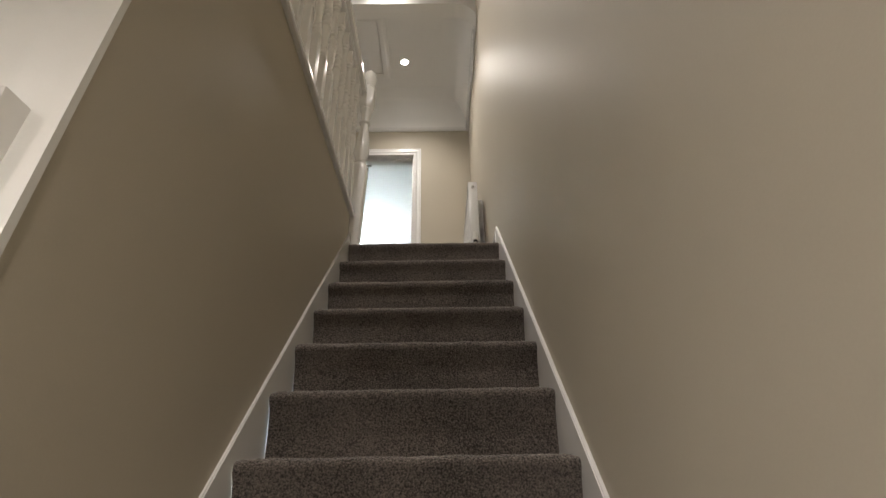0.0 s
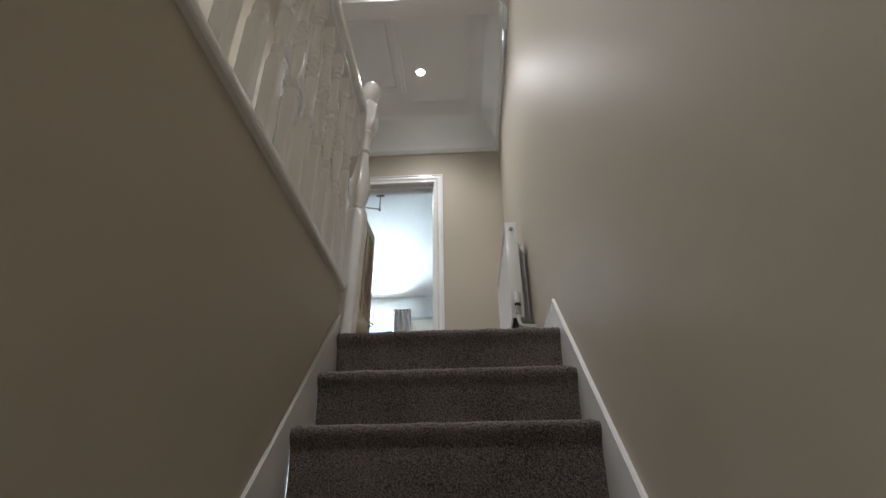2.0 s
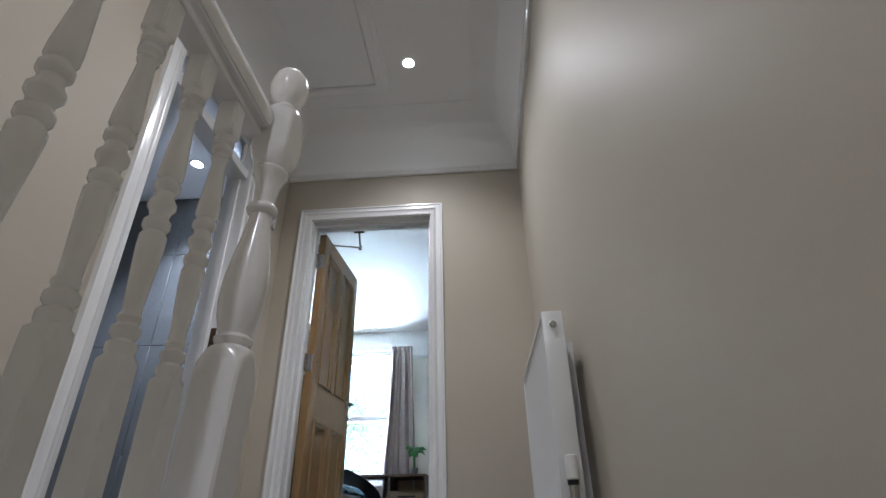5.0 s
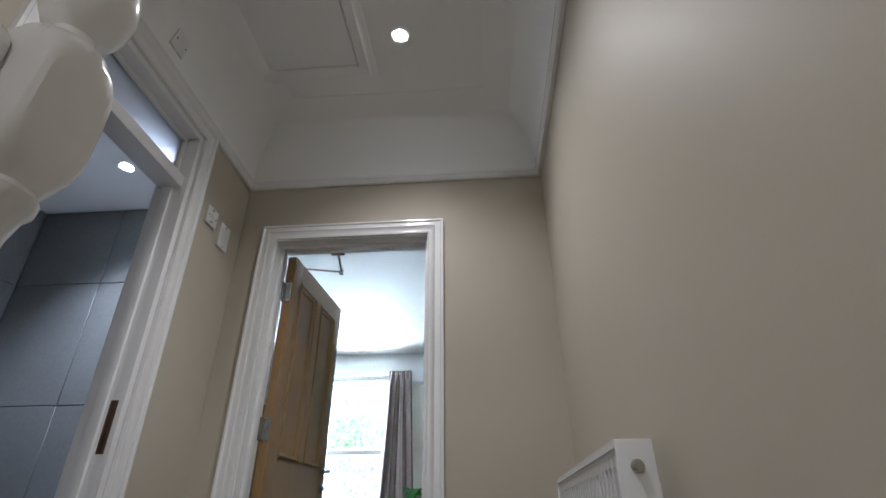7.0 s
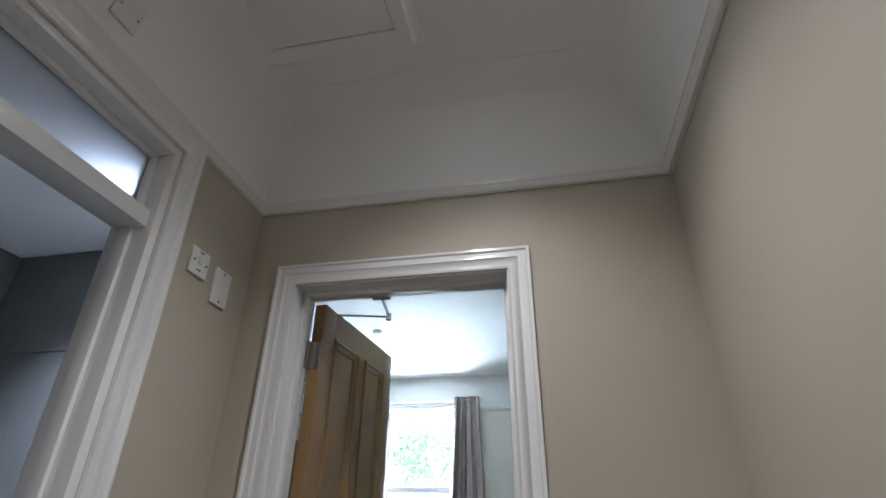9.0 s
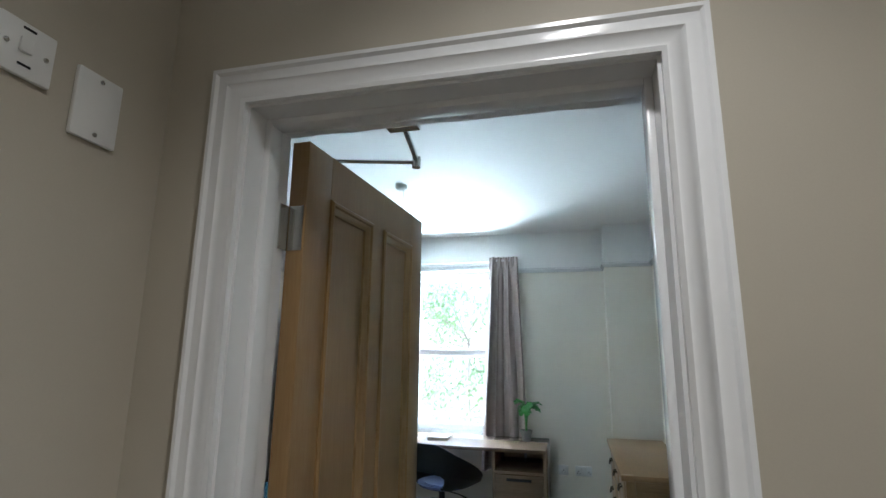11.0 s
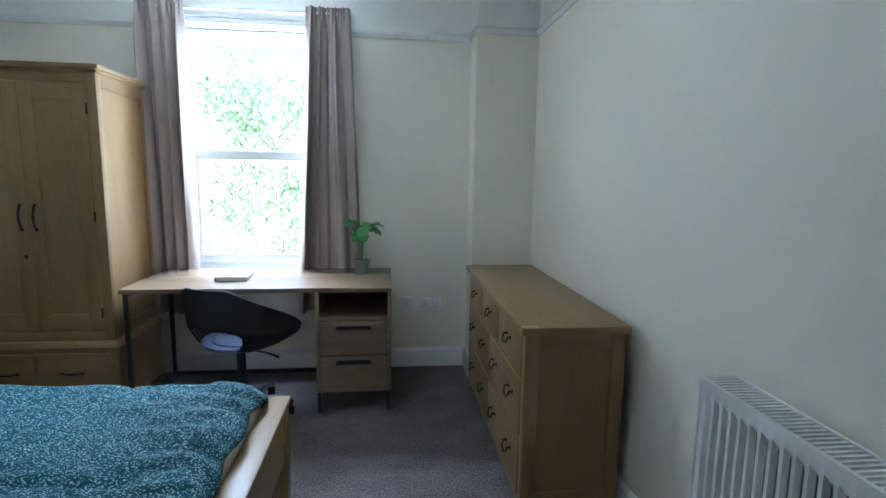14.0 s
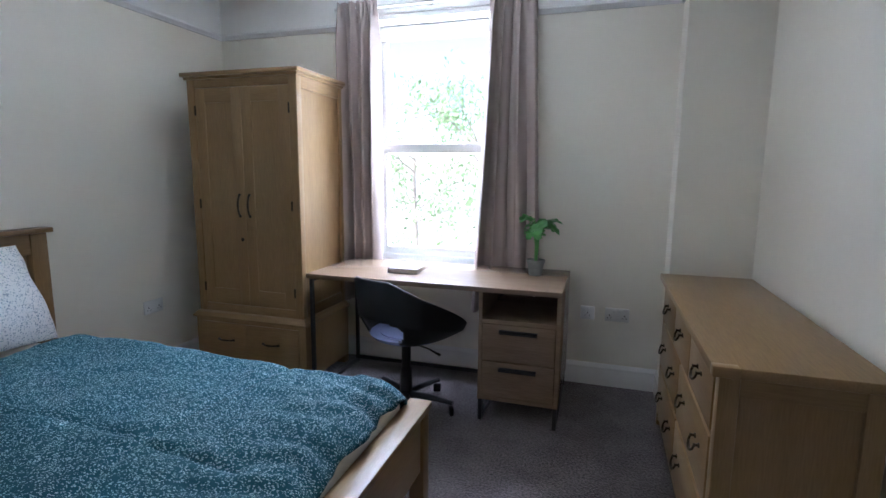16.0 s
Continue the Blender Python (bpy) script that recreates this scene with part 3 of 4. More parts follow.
structure(boxes("bedroom_ceiling", [(BXL, YB, BCEIL, BXR, YW, BCEIL + 0.1)], WHITEWALL), "white plaster bedroom ceiling", "ceiling")
structure(boxes("bedroom_floor", [(BXL, YD + 0.102, -0.2, BXR, YW, 0.0)], BEDCARPET), "brown-grey bedroom carpet", "floor")
PR = [(0, 2.322), (0.010, 2.322), (0.014, 2.332), (0.022, 2.338), (0.026, 2.350), (0.020, 2.360), (0.012, 2.362), (0.010, 2.369), (0, 2.371)]
structure(sweep("picture_rail_1", [(0.0, YB, 0), (0.0, 5.975, 0), (-0.415, 5.975, 0), (-0.415, YW, 0), (-1.25, YW, 0)], (0, 0, 1), PR, GLOSS), "white painted picture rail", "picture rail")
structure(sweep("picture_rail_2", [(-2.55, YW, 0), (BXL, YW, 0), (BXL, YB, 0), (-1.42, YB, 0)], (0, 0, 1), PR, GLOSS), "white painted picture rail", "picture rail")
skirting("baseboard_bedroom_1", [(-0.487, YB, 0), (0.0, YB, 0), (0.0, 5.975, 0), (-0.415, 5.975, 0), (-0.415, YW, 0), (BXL, YW, 0), (BXL, YB, 0), (-1.41, YB, 0)], "white gloss bedroom skirting board")

# window
window = empty("window_1", (-1.9, YW + 0.15, WZ0))
tagged(window, "white plastic sash-style window with two panes", "window", kind="structure")


def win(ob):
    for c in window.children:
        c.matrix_parent_inverse = Matrix.Translation((1.9, -YW - 0.15, -WZ0))
    return ob


FY0, FY1 = YW + 0.10, YW + 0.17
win(boxes("frame", [(WX0, FY0, WZ0, WX0 + 0.06, FY1, WZ1), (WX1 - 0.06, FY0, WZ0, WX1, FY1, WZ1), (WX0 + 0.06, FY0, WZ1 - 0.09, WX1 - 0.06, FY1, WZ1), (WX0 + 0.06, FY0, WZ0, WX1 - 0.06, FY1, WZ0 + 0.07)], PLASTIC, window, 0.006))
win(boxes("meeting_rail", [(WX0 + 0.06, FY0 - 0.015, 1.49, WX1 - 0.06, FY1 - 0.01, 1.56)], PLASTIC, window, 0.008))
win(boxes("sash", [(WX0 + 0.062, FY0 - 0.02, WZ0 + 0.072, WX0 + 0.115, FY0 + 0.03, 1.49), (WX1 - 0.115, FY0 - 0.02, WZ0 + 0.072, WX1 - 0.062, FY0 + 0.03, 1.49), (WX0 + 0.115, FY0 - 0.02, WZ0 + 0.072, WX1 - 0.115, FY0 + 0.03, WZ0 + 0.13), (WX0 + 0.062, FY0 + 0.02, 1.56, WX0 + 0.10, FY0 + 0.06, WZ1 - 0.09), (WX1 - 0.10, FY0 + 0.02, 1.56, WX1 - 0.062, FY0 + 0.06, WZ1 - 0.09)], PLASTIC, window, 0.006))
for z0, z1 in ((WZ0 + 0.13, 1.49), (1.56, WZ1 - 0.09)):
    g = win(boxes("pane", [(WX0 + 0.07, FY0 + 0.030, z0, WX1 - 0.07, FY0 + 0.034, z1)], GLASS, window))
    g.visible_shadow = False
win(boxes("sill", [(WX0 - 0.03, YW - 0.05, WZ0 - 0.03, WX1 + 0.03, FY0, WZ0 + 0.002)], GLOSS, window, 0.006))
win(boxes("head_casing", [(WX0 - 0.12, YW - 0.022, 2.365, WX1 + 0.12, YW, 2.40), (WX0 - 0.10, YW - 0.030, 2.40, WX1 + 0.10, YW, 2.425)], GLOSS, window, 0.004))
ctrack = boxes("curtain_track", [(-2.60, YW - 0.075, 2.435, -1.22, YW - 0.05, 2.455)] + [(x, YW - 0.06, 2.438, x + 0.03, YW, 2.452) for x in (-2.5, -1.95, -1.35)], PLASTIC, None, 0.003)
tagged(ctrack, "white plastic curtain track above the window", "curtain track")


def curtain(xa_top, xb_top, xa_bot, xb_bot, seed):
    """Pinch-pleated cloth hanging in folds."""
    folds = 3.6
    y0 = YW - 0.085

    def fn(u, v):
        z = 2.478 - v * 2.03
        s = min(1, v / 0.12)
        a, b = xa_top + (xa_bot - xa_top) * v, xb_top + (xb_bot - xb_top) * v
        x = a + (b - a) * (u + 0.018 * math.sin(u * 37 + seed + v * 2))
        deep = (0.008 + 0.046 * s) * (0.75 + 0.35 * math.sin(5.1 * u + seed * 2))
        ph = folds * 2 * math.pi * (u + 0.03 * math.sin(3 * v + seed + 6 * u))
        y = y0 - deep * math.sin(ph) - 0.008 * s * math.sin(2.3 * ph + seed) + 0.012 * noise.noise(Vector((u * 3, v * 2, seed)))
        if v < 0.06:
            y += 0.013 * math.sin(folds * 6 * math.pi * u + seed) * (1 - 0.6 * v / 0.06)
            z += 0.003 * math.sin(folds * 3 * math.pi * u + seed) * (1 - v / 0.06)
        return (x, y, z)
    ob = surface("curtain", fn, 130, 60, CURTAIN, None, 0.003)
    return tagged(ob, "taupe pinch-pleated curtain drawn aside at the window", "curtain", "curtains")


curtain(-2.575, -2.285, -2.555, -2.27, 1.0)
curtain(-1.515, -1.235, -1.60, -1.15, 4.0)


# ---- doors and fittings ----
DX, DY = -1.323, YB + 0.006
door = empty("panel_door", (DX, DY, 0.008))
door.rotation_euler = (0, 0, radians(86.9))
tagged(door, "varnished pine four-panel bedroom door standing open", "door")
DW, DT, DH = 0.752, 0.044, 1.972
# local x along the leaf from the hinge, y towards the bedroom side
PANELS = [(0.105, 0.335, 1.0, 1.86), (0.417, 0.647, 1.0, 1.86), (0.105, 0.335, 0.23, 0.785), (0.417, 0.647, 0.23, 0.785)]
boxes("stile", [(0, -DT, 0, 0.105, 0, DH)], DOORWOOD, door, 0.002)
boxes("stile", [(0.647, -DT, 0, DW, 0, DH)], DOORWOOD, door, 0.002)
boxes("muntin", [(0.335, -DT, 0.23, 0.417, 0, 1.86)], DOORWOOD, door)
for z0, z1 in ((0, 0.23), (0.785, 1.0), (1.86, DH)):
    if z0 == 0.785:
        boxes("rail", [(0.105, -DT, z0, 0.335, 0, z1), (0.417, -DT, z0, 0.647, 0, z1)], DOORWOOD, door)
    else:
        boxes("rail", [(0.105, -DT, z0, 0.647, 0, z1)], DOORWOOD, door)
MOULD = [(-0.003, 0), (-0.003, 0.005), (0.002, 0.009), (0.008, 0.008), (0.011, 0.003), (0.014, 0.002), (0.020, -0.005), (0.024, -0.007), (0.026, -0.014), (-0.003, -0.014)]
for x0, x1, z0, z1 in PANELS:
    boxes("panel", [(x0, -DT + 0.013, z0, x1, -0.013, z1)], DOORWOOD, door)
    for yy, nn in ((-DT, -1), (0.0, 1)):
        p = [(x0, yy, z0), (x1, yy, z0), (x1, yy, z1), (x0, yy, z1), (x0, yy, z0)]
        sweep("moulding", p if nn < 0 else p[::-1], (0, nn, 0), MOULD, DOORWOOD, door)


def lever(side):
    s = -1 if side < 0 else 1
    y = -DT if side < 0 else 0.0
    bm = bmesh.new()
    m = Matrix.Translation((0.697, y, 0.985)) @ Matrix.Rotation(radians(90 if s < 0 else -90), 4, "X")
    add_lathe(bm, [(0.026, 0), (0.026, 0.007), (0.023, 0.009)], sides=24)
    bmesh.ops.transform(bm, matrix=m, verts=bm.verts)
    add_tube(bm, [(0.697, y, 0.985), (0.697, y + s * 0.035, 0.985), (0.692, y + s * 0.046, 0.985), (0.675, y + s * 0.050, 0.985), (0.64, y + s * 0.050, 0.982), (0.595, y + s * 0.048, 0.978)], [0.009, 0.009, 0.010, 0.010, 0.009, 0.008], 12, 1.0)
    tagged(mesh_ob("lever_handle", bm, CHROME, door, True), "brushed steel lever handle")
    lathe("thumb_turn", [(0.024, 0), (0.024, 0.007), (0.012, 0.009), (0.010, 0.024), (0.004, 0.026)], CHROME, door, m=Matrix.Translation((0.697, y, 0.90)) @ Matrix.Rotation(radians(90 if s < 0 else -90), 4, "X"))


lever(-1)
lever(1)
for hz in (0.22, 1.05, 1.72):
    bm = bmesh.new()
    add_box(bm, (-0.003, -DT + 0.004, hz, -0.0005, -0.006, hz + 0.10))
    add_box(bm, (-0.030, -0.004, hz, -0.001, -0.001, hz + 0.10), Matrix.Rotation(radians(-5), 4, "Z"))
    add_tube(bm, [(-0.004, 0.003, hz), (-0.004, 0.003, hz + 0.10)], 0.006, 10)
    mesh_ob("hinge", bm, CHROME, door, True)
boxes("latch_plate", [(DW - 0.001, -0.034, 0.87, DW + 0.001, -0.010, 1.05)], CHROME, door)

closer = empty("door_closer", (DX, DY + 0.2, 1.95))
tagged(closer, "steel overhead door closer with folding arm", "door closer")


def cl(ob):
    ob.matrix_parent_inverse = Matrix.Translation((-DX, -DY - 0.2, -1.95))
    return ob


cl(boxes("body", [(-1.36, 2.12, 1.90, -1.318, 2.36, 1.955)], CHROME, closer, 0.004))
bm = bmesh.new()
add_tube(bm, [(-1.335, 2.25, 1.95), (-1.335, 2.25, 2.02)], 0.008)
add_tube(bm, [(-1.335, 2.25, 2.018), (-1.115, 2.315, 2.02)], 0.008, 8, 0.6)
add_tube(bm, [(-1.115, 2.315, 2.005), (-1.115, 2.315, 2.035)], 0.012)
add_tube(bm, [(-1.115, 2.315, 2.028), (-1.065, 2.06, 2.005)], 0.007, 8)
add_box(bm, (-1.10, 2.036, 1.995, -1.03, 2.07, 2.02))
cl(mesh_ob("arm", bm, CHROME, closer, True))


def plate(name, loc, rot, w, h, label, kinds, category, tilt=0):
    """A wall plate lying in its own x and z, facing its own minus y."""
    e = empty(name, loc)
    e.rotation_euler = (radians(tilt), 0, radians(rot))
    tagged(e, label, category)
    boxes("face_plate", [(-w / 2, -0.010, -h / 2, w / 2, 0, h / 2)], PLASTIC, e, 0.003)
    dark = []
    for k, u, v in kinds:
        if k == "switch":
            boxes("rocker", [(u - 0.010, -0.0145, v - 0.012, u + 0.010, -0.009, v + 0.012)], PLASTIC, e, 0.002)
        elif k == "screw":
            lathe("screw", [(0.0042, 0), (0.0042, 0.0015), (0.003, 0.002)], CHROME, e, m=Matrix.Translation((u, -0.010, v)) @ Matrix.Rotation(radians(90), 4, "X"), sides=10)
        elif k == "mark":
            dark.append((u - 0.010, -0.0106, v - 0.002, u + 0.010, -0.009, v + 0.002))
        elif k == "pins":
            dark += [(u - 0.003, -0.0106, v + 0.004, u + 0.003, -0.009, v + 0.013), (u - 0.015, -0.0106, v - 0.010, u - 0.008, -0.009, v - 0.006), (u + 0.008, -0.0106, v - 0.010, u + 0.015, -0.009, v - 0.006)]
    if dark:
        boxes("slots", dark, BLACKPLASTIC, e)
    return e


plate("fused_spur", (XL, 1.595, 1.963), 90, 0.088, 0.088, "white fused switch plate on the landing wall", [("switch", -0.002, 0.006), ("screw", -0.03, 0), ("screw", 0.03, 0), ("mark", 0, -0.026), ("mark", 0, 0.034)], "switch")
plate("blank_plate", (XL, 1.725, 1.930), 90, 0.088, 0.125, "white blank wall plate on the landing wall", [("screw", 0, 0.05), ("screw", 0, -0.05)], "wall plate")
plate("wall_plate", (-1.501, 1.052, 2.458), 90, 0.085, 0.085, "white plate high above the bathroom doorway", [("screw", 0.03, 0), ("screw", -0.03, 0)], "wall plate", 15.5)
plate("single_socket", (-0.855, YW, 0.475), 0, 0.086, 0.086, "white switched single socket above the skirting", [("pins", 0, -0.008), ("switch", 0, 0.026)], "socket")
plate("double_socket", (-0.675, YW, 0.475), 0, 0.146, 0.086, "white switched double socket above the skirting", [("pins", -0.045, -0.012), ("pins", 0.045, -0.012), ("switch", -0.018, 0.026), ("switch", 0.018, 0.026)], "socket")
plate("double_socket", (BXL, 5.42, 0.47), 90, 0.146, 0.086, "white double socket on the wall beside the wardrobe", [("pins", -0.04, -0.01), ("pins", 0.04, -0.01)], "socket")


def downlight(x, y, z, lens, label):
    e = empty("downlight", (x, y, z))
    tagged(e, label, "downlight", "ceiling downlights")
    lathe("bezel", [(0.030, -0.003), (0.040, -0.006), (0.043, 0.0)], PLASTIC, e)
    lathe("lens", [(0.029, -0.0045), (0.004, -0.006)], lens, e)


downlight(-0.633, 1.266, CEIL, LAMPGLOW, "lit white recessed downlight in the landing ceiling")
downlight(-0.72, 0.20, CEIL + 0.06, LAMPGLOW, "lit white recessed downlight over the stair head")
# Added fitting for the assumed lower stair fill.
downlight(-0.72, -1.90, CEIL + 0.06, LAMPGLOW, "unseen lit white downlight added over the stairs")
downlight(-1.98, 1.54, BC, COLDGLOW, "lit cold white recessed downlight in the bathroom ceiling")

det = empty("pull_switch", (-1.915, 4.48, BCEIL))
tagged(det, "white round pull-cord switch on the bedroom ceiling", "pull switch")
lathe("casing", [(0.044, 0), (0.044, -0.016), (0.040, -0.026), (0.030, -0.032), (0.012, -0.034)], PLASTIC, det)
tube("pull_cord", [(0.018, 0, -0.03), (0.012, 0, -0.16), (0.014, 0, -0.30)], 0.0018, PLASTIC, det, 6)


# ---- radiators ----
def radiator(name, x_wall, y0, y1, z0, z1, deep, gap, label):
    """Panel radiator on a wall that faces minus x."""
    e = empty(name, (x_wall, (y0 + y1) / 2, z0))
    tagged(e, label, "radiator", "panel radiators")
    inv = Matrix.Translation((-x_wall, -(y0 + y1) / 2, -z0))
    xb, xf = x_wall - gap, x_wall - gap - deep
    made = []
    bm = bmesh.new()
    # pressed front: flutes
    n = int((y1 - y0 - 0.04) / 0.0333)
    pitch = (y1 - y0 - 0.04) / n
    for side, sgn in ((xf + 0.004, -1), (xb - 0.004, 1)):
        prof = [(y0 + 0.002, 0.0)]
        for i in range(n):
            s = y0 + 0.02 + i * pitch
            prof += [(s + pitch * 0.22, 0.0), (s + pitch * 0.34, 0.014), (s + pitch * 0.80, 0.014), (s + pitch * 0.94, 0.0)]
        prof.append((y1 - 0.002, 0.0))
        rows = [(z0 + 0.002, 0), (z0 + 0.028, 0), (z0 + 0.046, 1), (z1 - 0.058, 1), (z1 - 0.040, 0), (z1 - 0.012, 0)]
        grid = [[bm.verts.new((side - sgn * d * f * 1.0, y, z)) for y, d in prof] for z, f in rows]
        for r0, r1 in zip(grid, grid[1:]):
            for j in range(len(prof) - 1):
                bm.faces.new((r0[j], r0[j + 1], r1[j + 1], r1[j]))
    made.append(mesh_ob("panel", bm, ENAMEL, e, True))
    made.append(boxes("side_cover", [(xf, y0 - 0.006, z0 + 0.02, xb, y0 + 0.0015, z1), (xf, y1 - 0.0015, z0 + 0.02, xb, y1 + 0.006, z1)], ENAMEL, e, 0.002))
    grille = [(xf, y0, z1 - 0.014, xf + 0.010, y1, z1), (xb - 0.010, y0, z1 - 0.014, xb, y1, z1)]
    k = int((y1 - y0) / 0.0165)
    for i in range(k):
        s = y0 + (y1 - y0) * (i + 0.5) / k
        grille.append((xf + 0.008, s - 0.0035, z1 - 0.012, xb - 0.008, s + 0.0035, z1 - 0.003))
    made.append(boxes("top_grille", grille, ENAMEL, e))
    # Added black box: paints the shade seen between the grille slats.
    made.append(boxes("gap_shade_core", [(xf + 0.018, y0 + 0.02, z0 + 0.03, xb - 0.018, y1 - 0.02, z1 - 0.05)], DARKMETAL, e))
    made.append(boxes("bracket", [(xb, y0 + 0.15, z0 + 0.05, x_wall, y0 + 0.18, z1 - 0.06), (xb, y1 - 0.18, z0 + 0.05, x_wall, y1 - 0.15, z1 - 0.06)], ENAMEL, e))
    bm = bmesh.new()
    ym, xm = y0 - 0.026, (xf + xb) / 2
    m = Matrix.Translation((xm, y0 - 0.004, z1 - 0.045)) @ Matrix.Rotation(radians(90), 4, "X")
    add_lathe(bm, [(0.012, 0), (0.012, 0.006), (0.008, 0.007), (0.008, 0.012), (0.003, 0.012)], sides=12)
    bmesh.ops.transform(bm, matrix=m, verts=bm.verts)
    made.append(mesh_ob("bleed_valve", bm, CHROME, e, True))
    bm = bmesh.new()
    add_tube(bm, [(xm, y0, z0 + 0.055), (xm, ym, z0 + 0.055)], 0.010)
    add_tube(bm, [(xm, ym, z0 + 0.03), (xm, ym, z0 + 0.085)], 0.013)
    made.append(mesh_ob("valve_body", bm, CHROME, e, True))
    made.append(lathe("valve_head", [(0.014, 0.088), (0.018, 0.092), (0.019, 0.135), (0.017, 0.150), (0.010, 0.154)], PLASTIC, e, (xm, ym, z0), 16))
    made.append(lathe("valve_collar", [(0.0155, 0.076), (0.0155, 0.089)], BLACKPLASTIC, e, (xm, ym, z0), 14))
    made.append(tube("pipe", [(xm, ym, z0 + 0.04), (xm, ym, z0 + 0.0), (xm + 0.004, ym, z0 - 0.02), (xm + 0.02, ym, z0 - 0.032), (x_wall, ym, z0 - 0.034)], 0.0085, PLASTIC, e, 10))
    made.append(tube("pipe", [(xm, y1 + 0.024, z0 + 0.05), (xm, y1 + 0.024, 0.0)], 0.0085, PLASTIC, e, 10))
    for ob in e.children:
        ob.matrix_parent_inverse = inv


radiator("radiator", XR, 0.705, 1.575, 0.27, 0.858, 0.066, 0.048, "white steel panel radiator on the landing wall")
radiator("radiator", BXR, 2.50, 3.785, 0.185, 0.877, 0.108, 0.045, "white fluted double panel radiator on the bedroom wall")


# ---- wardrobe ----
def drop_handle(name, c, along, out, parent, h=0.07):
    """Bowed dark pull: c centre, along its length, out away from the face."""
    c, a, o = Vector(c), Vector(along), Vector(out)
    pts = [c - a * h + o * 0.002, c - a * h * 0.75 + o * 0.014, c - a * h * 0.4 + o * 0.022, c + o * 0.025, c + a * h * 0.4 + o * 0.022, c + a * h * 0.75 + o * 0.014, c + a * h + o * 0.002]
    return tube(name, pts, [0.009, 0.006, 0.0055, 0.007, 0.0055, 0.006, 0.009], BRONZE, parent, 8)


def wardrobe():
    x0, x1, y0, y1 = -3.32, -2.53, 5.535, 6.07
    e = empty("wardrobe", (0, 0, 0))
    tagged(e, "oak double wardrobe with two doors above two drawers", "wardrobe")
    zs = 0.425
    # carcass with framed sides
    boxes("base_body", [(x0 - 0.02, y0 - 0.015, 0.05, x1 + 0.02, y1, zs - 0.02)], OAK_V, e, 0.003)
    boxes("plinth", [(x0 - 0.02, y0 - 0.005, 0, x0 + 0.06, y0 + 0.06, 0.05), (x1 - 0.06, y0 - 0.005, 0, x1 + 0.02, y0 + 0.06, 0.05), (x0 - 0.02, y1 - 0.06, 0, x0 + 0.06, y1, 0.05), (x1 - 0.06, y1 - 0.06, 0, x1 + 0.02, y1, 0.05)], OAK_V, e, 0.003)
    sweep("waist_moulding", [(x0, y1, 0), (x0, y0, 0), (x1, y0, 0), (x1, y1, 0)], (0, 0, 1), [(0.02, zs - 0.02), (-0.032, zs - 0.02), (-0.034, zs - 0.008), (-0.022, zs + 0.004), (-0.012, zs + 0.018), (0.0, zs + 0.024), (0.02, zs + 0.024)], OAK_X, e)
    boxes("back_body", [(x0 + 0.02, y0 + 0.03, zs, x1 - 0.012, y1, 1.925)], OAK_V, e)
    boxes("corner_post", [(x0, y0, zs, x0 + 0.055, y0 + 0.05, 1.925), (x1 - 0.055, y0, zs, x1, y0 + 0.05, 1.925), (x0, y1 - 0.05, zs, x0 + 0.02, y1, 1.925), (x1 - 0.02, y1 - 0.04, zs, x1, y1, 1.925)], OAK_V, e, 0.003)
    boxes("side_rail", [(x1 - 0.02, y0 + 0.05, 1.845, x1 - 0.001, y1 - 0.04, 1.925), (x1 - 0.02, y0 + 0.05, zs, x1 - 0.001, y1 - 0.04, zs + 0.09), (x0 + 0.001, y0 + 0.05, 1.845, x0 + 0.02, y1 - 0.05, 1.925)], OAK_Y, e, 0.002)
    boxes("front_rail", [(x0 + 0.055, y0 + 0.002, 1.865, x1 - 0.055, y0 + 0.05, 1.925), (x0 + 0.055, y0 + 0.002, zs + 0.02, x1 - 0.055, y0 + 0.05, zs + 0.075)], OAK_X, e, 0.002)
    boxes("cornice", [(x0 - 0.028, y0 - 0.030, 1.932, x1 + 0.030, y1 + 0.006, 1.957)], OAK_X, e, 0.006)
    boxes("cornice_lower", [(x0 - 0.012, y0 - 0.014, 1.915, x1 + 0.014, y1 + 0.002, 1.932)], OAK_X, e, 0.004)
    xm = (x0 + x1) / 2
    for a, b, hs in ((x0 + 0.058, xm - 0.0015, 1), (xm + 0.0015, x1 - 0.058, -1)):
        d = boxes("door", [(a + 0.068, y0 + 0.009, zs + 0.17, b - 0.068, y0 + 0.020, 1.78)], OAK_V, e)
        boxes("door_stile", [(a, y0 + 0.002, zs + 0.078, a + 0.07, y0 + 0.024, 1.862), (b - 0.07, y0 + 0.002, zs + 0.078, b, y0 + 0.024, 1.862)], OAK_V, d, 0.002)
        boxes("door_rail", [(a + 0.07, y0 + 0.002, 1.775, b - 0.07, y0 + 0.024, 1.862), (a + 0.07, y0 + 0.002, zs + 0.078, b - 0.07, y0 + 0.024, zs + 0.18)], OAK_X, d, 0.002)
        hx = b - 0.035 if hs > 0 else a + 0.035
        drop_handle("handle", (hx, y0 + 0.002, 1.145), (0, 0, 1), (0, -1, 0), d)
        ox = a - 0.002 if hs > 0 else b + 0.002
        boxes("hinge", [(ox - 0.005, y0 - 0.004, z, ox + 0.005, y0 + 0.004, z + 0.06) for z in (0.58, 1.12, 1.70)], BRONZE, d, 0.002)
        dr = boxes("drawer", [(a - 0.03, y0 - 0.026, 0.10, b - 0.006 if hs > 0 else b + 0.03, y0 - 0.012, zs - 0.045)], OAK_X, e, 0.003)
        drop_handle("handle", ((a + b) / 2, y0 - 0.026, 0.27), (1, 0, 0), (0, -1, 0), dr, 0.06)
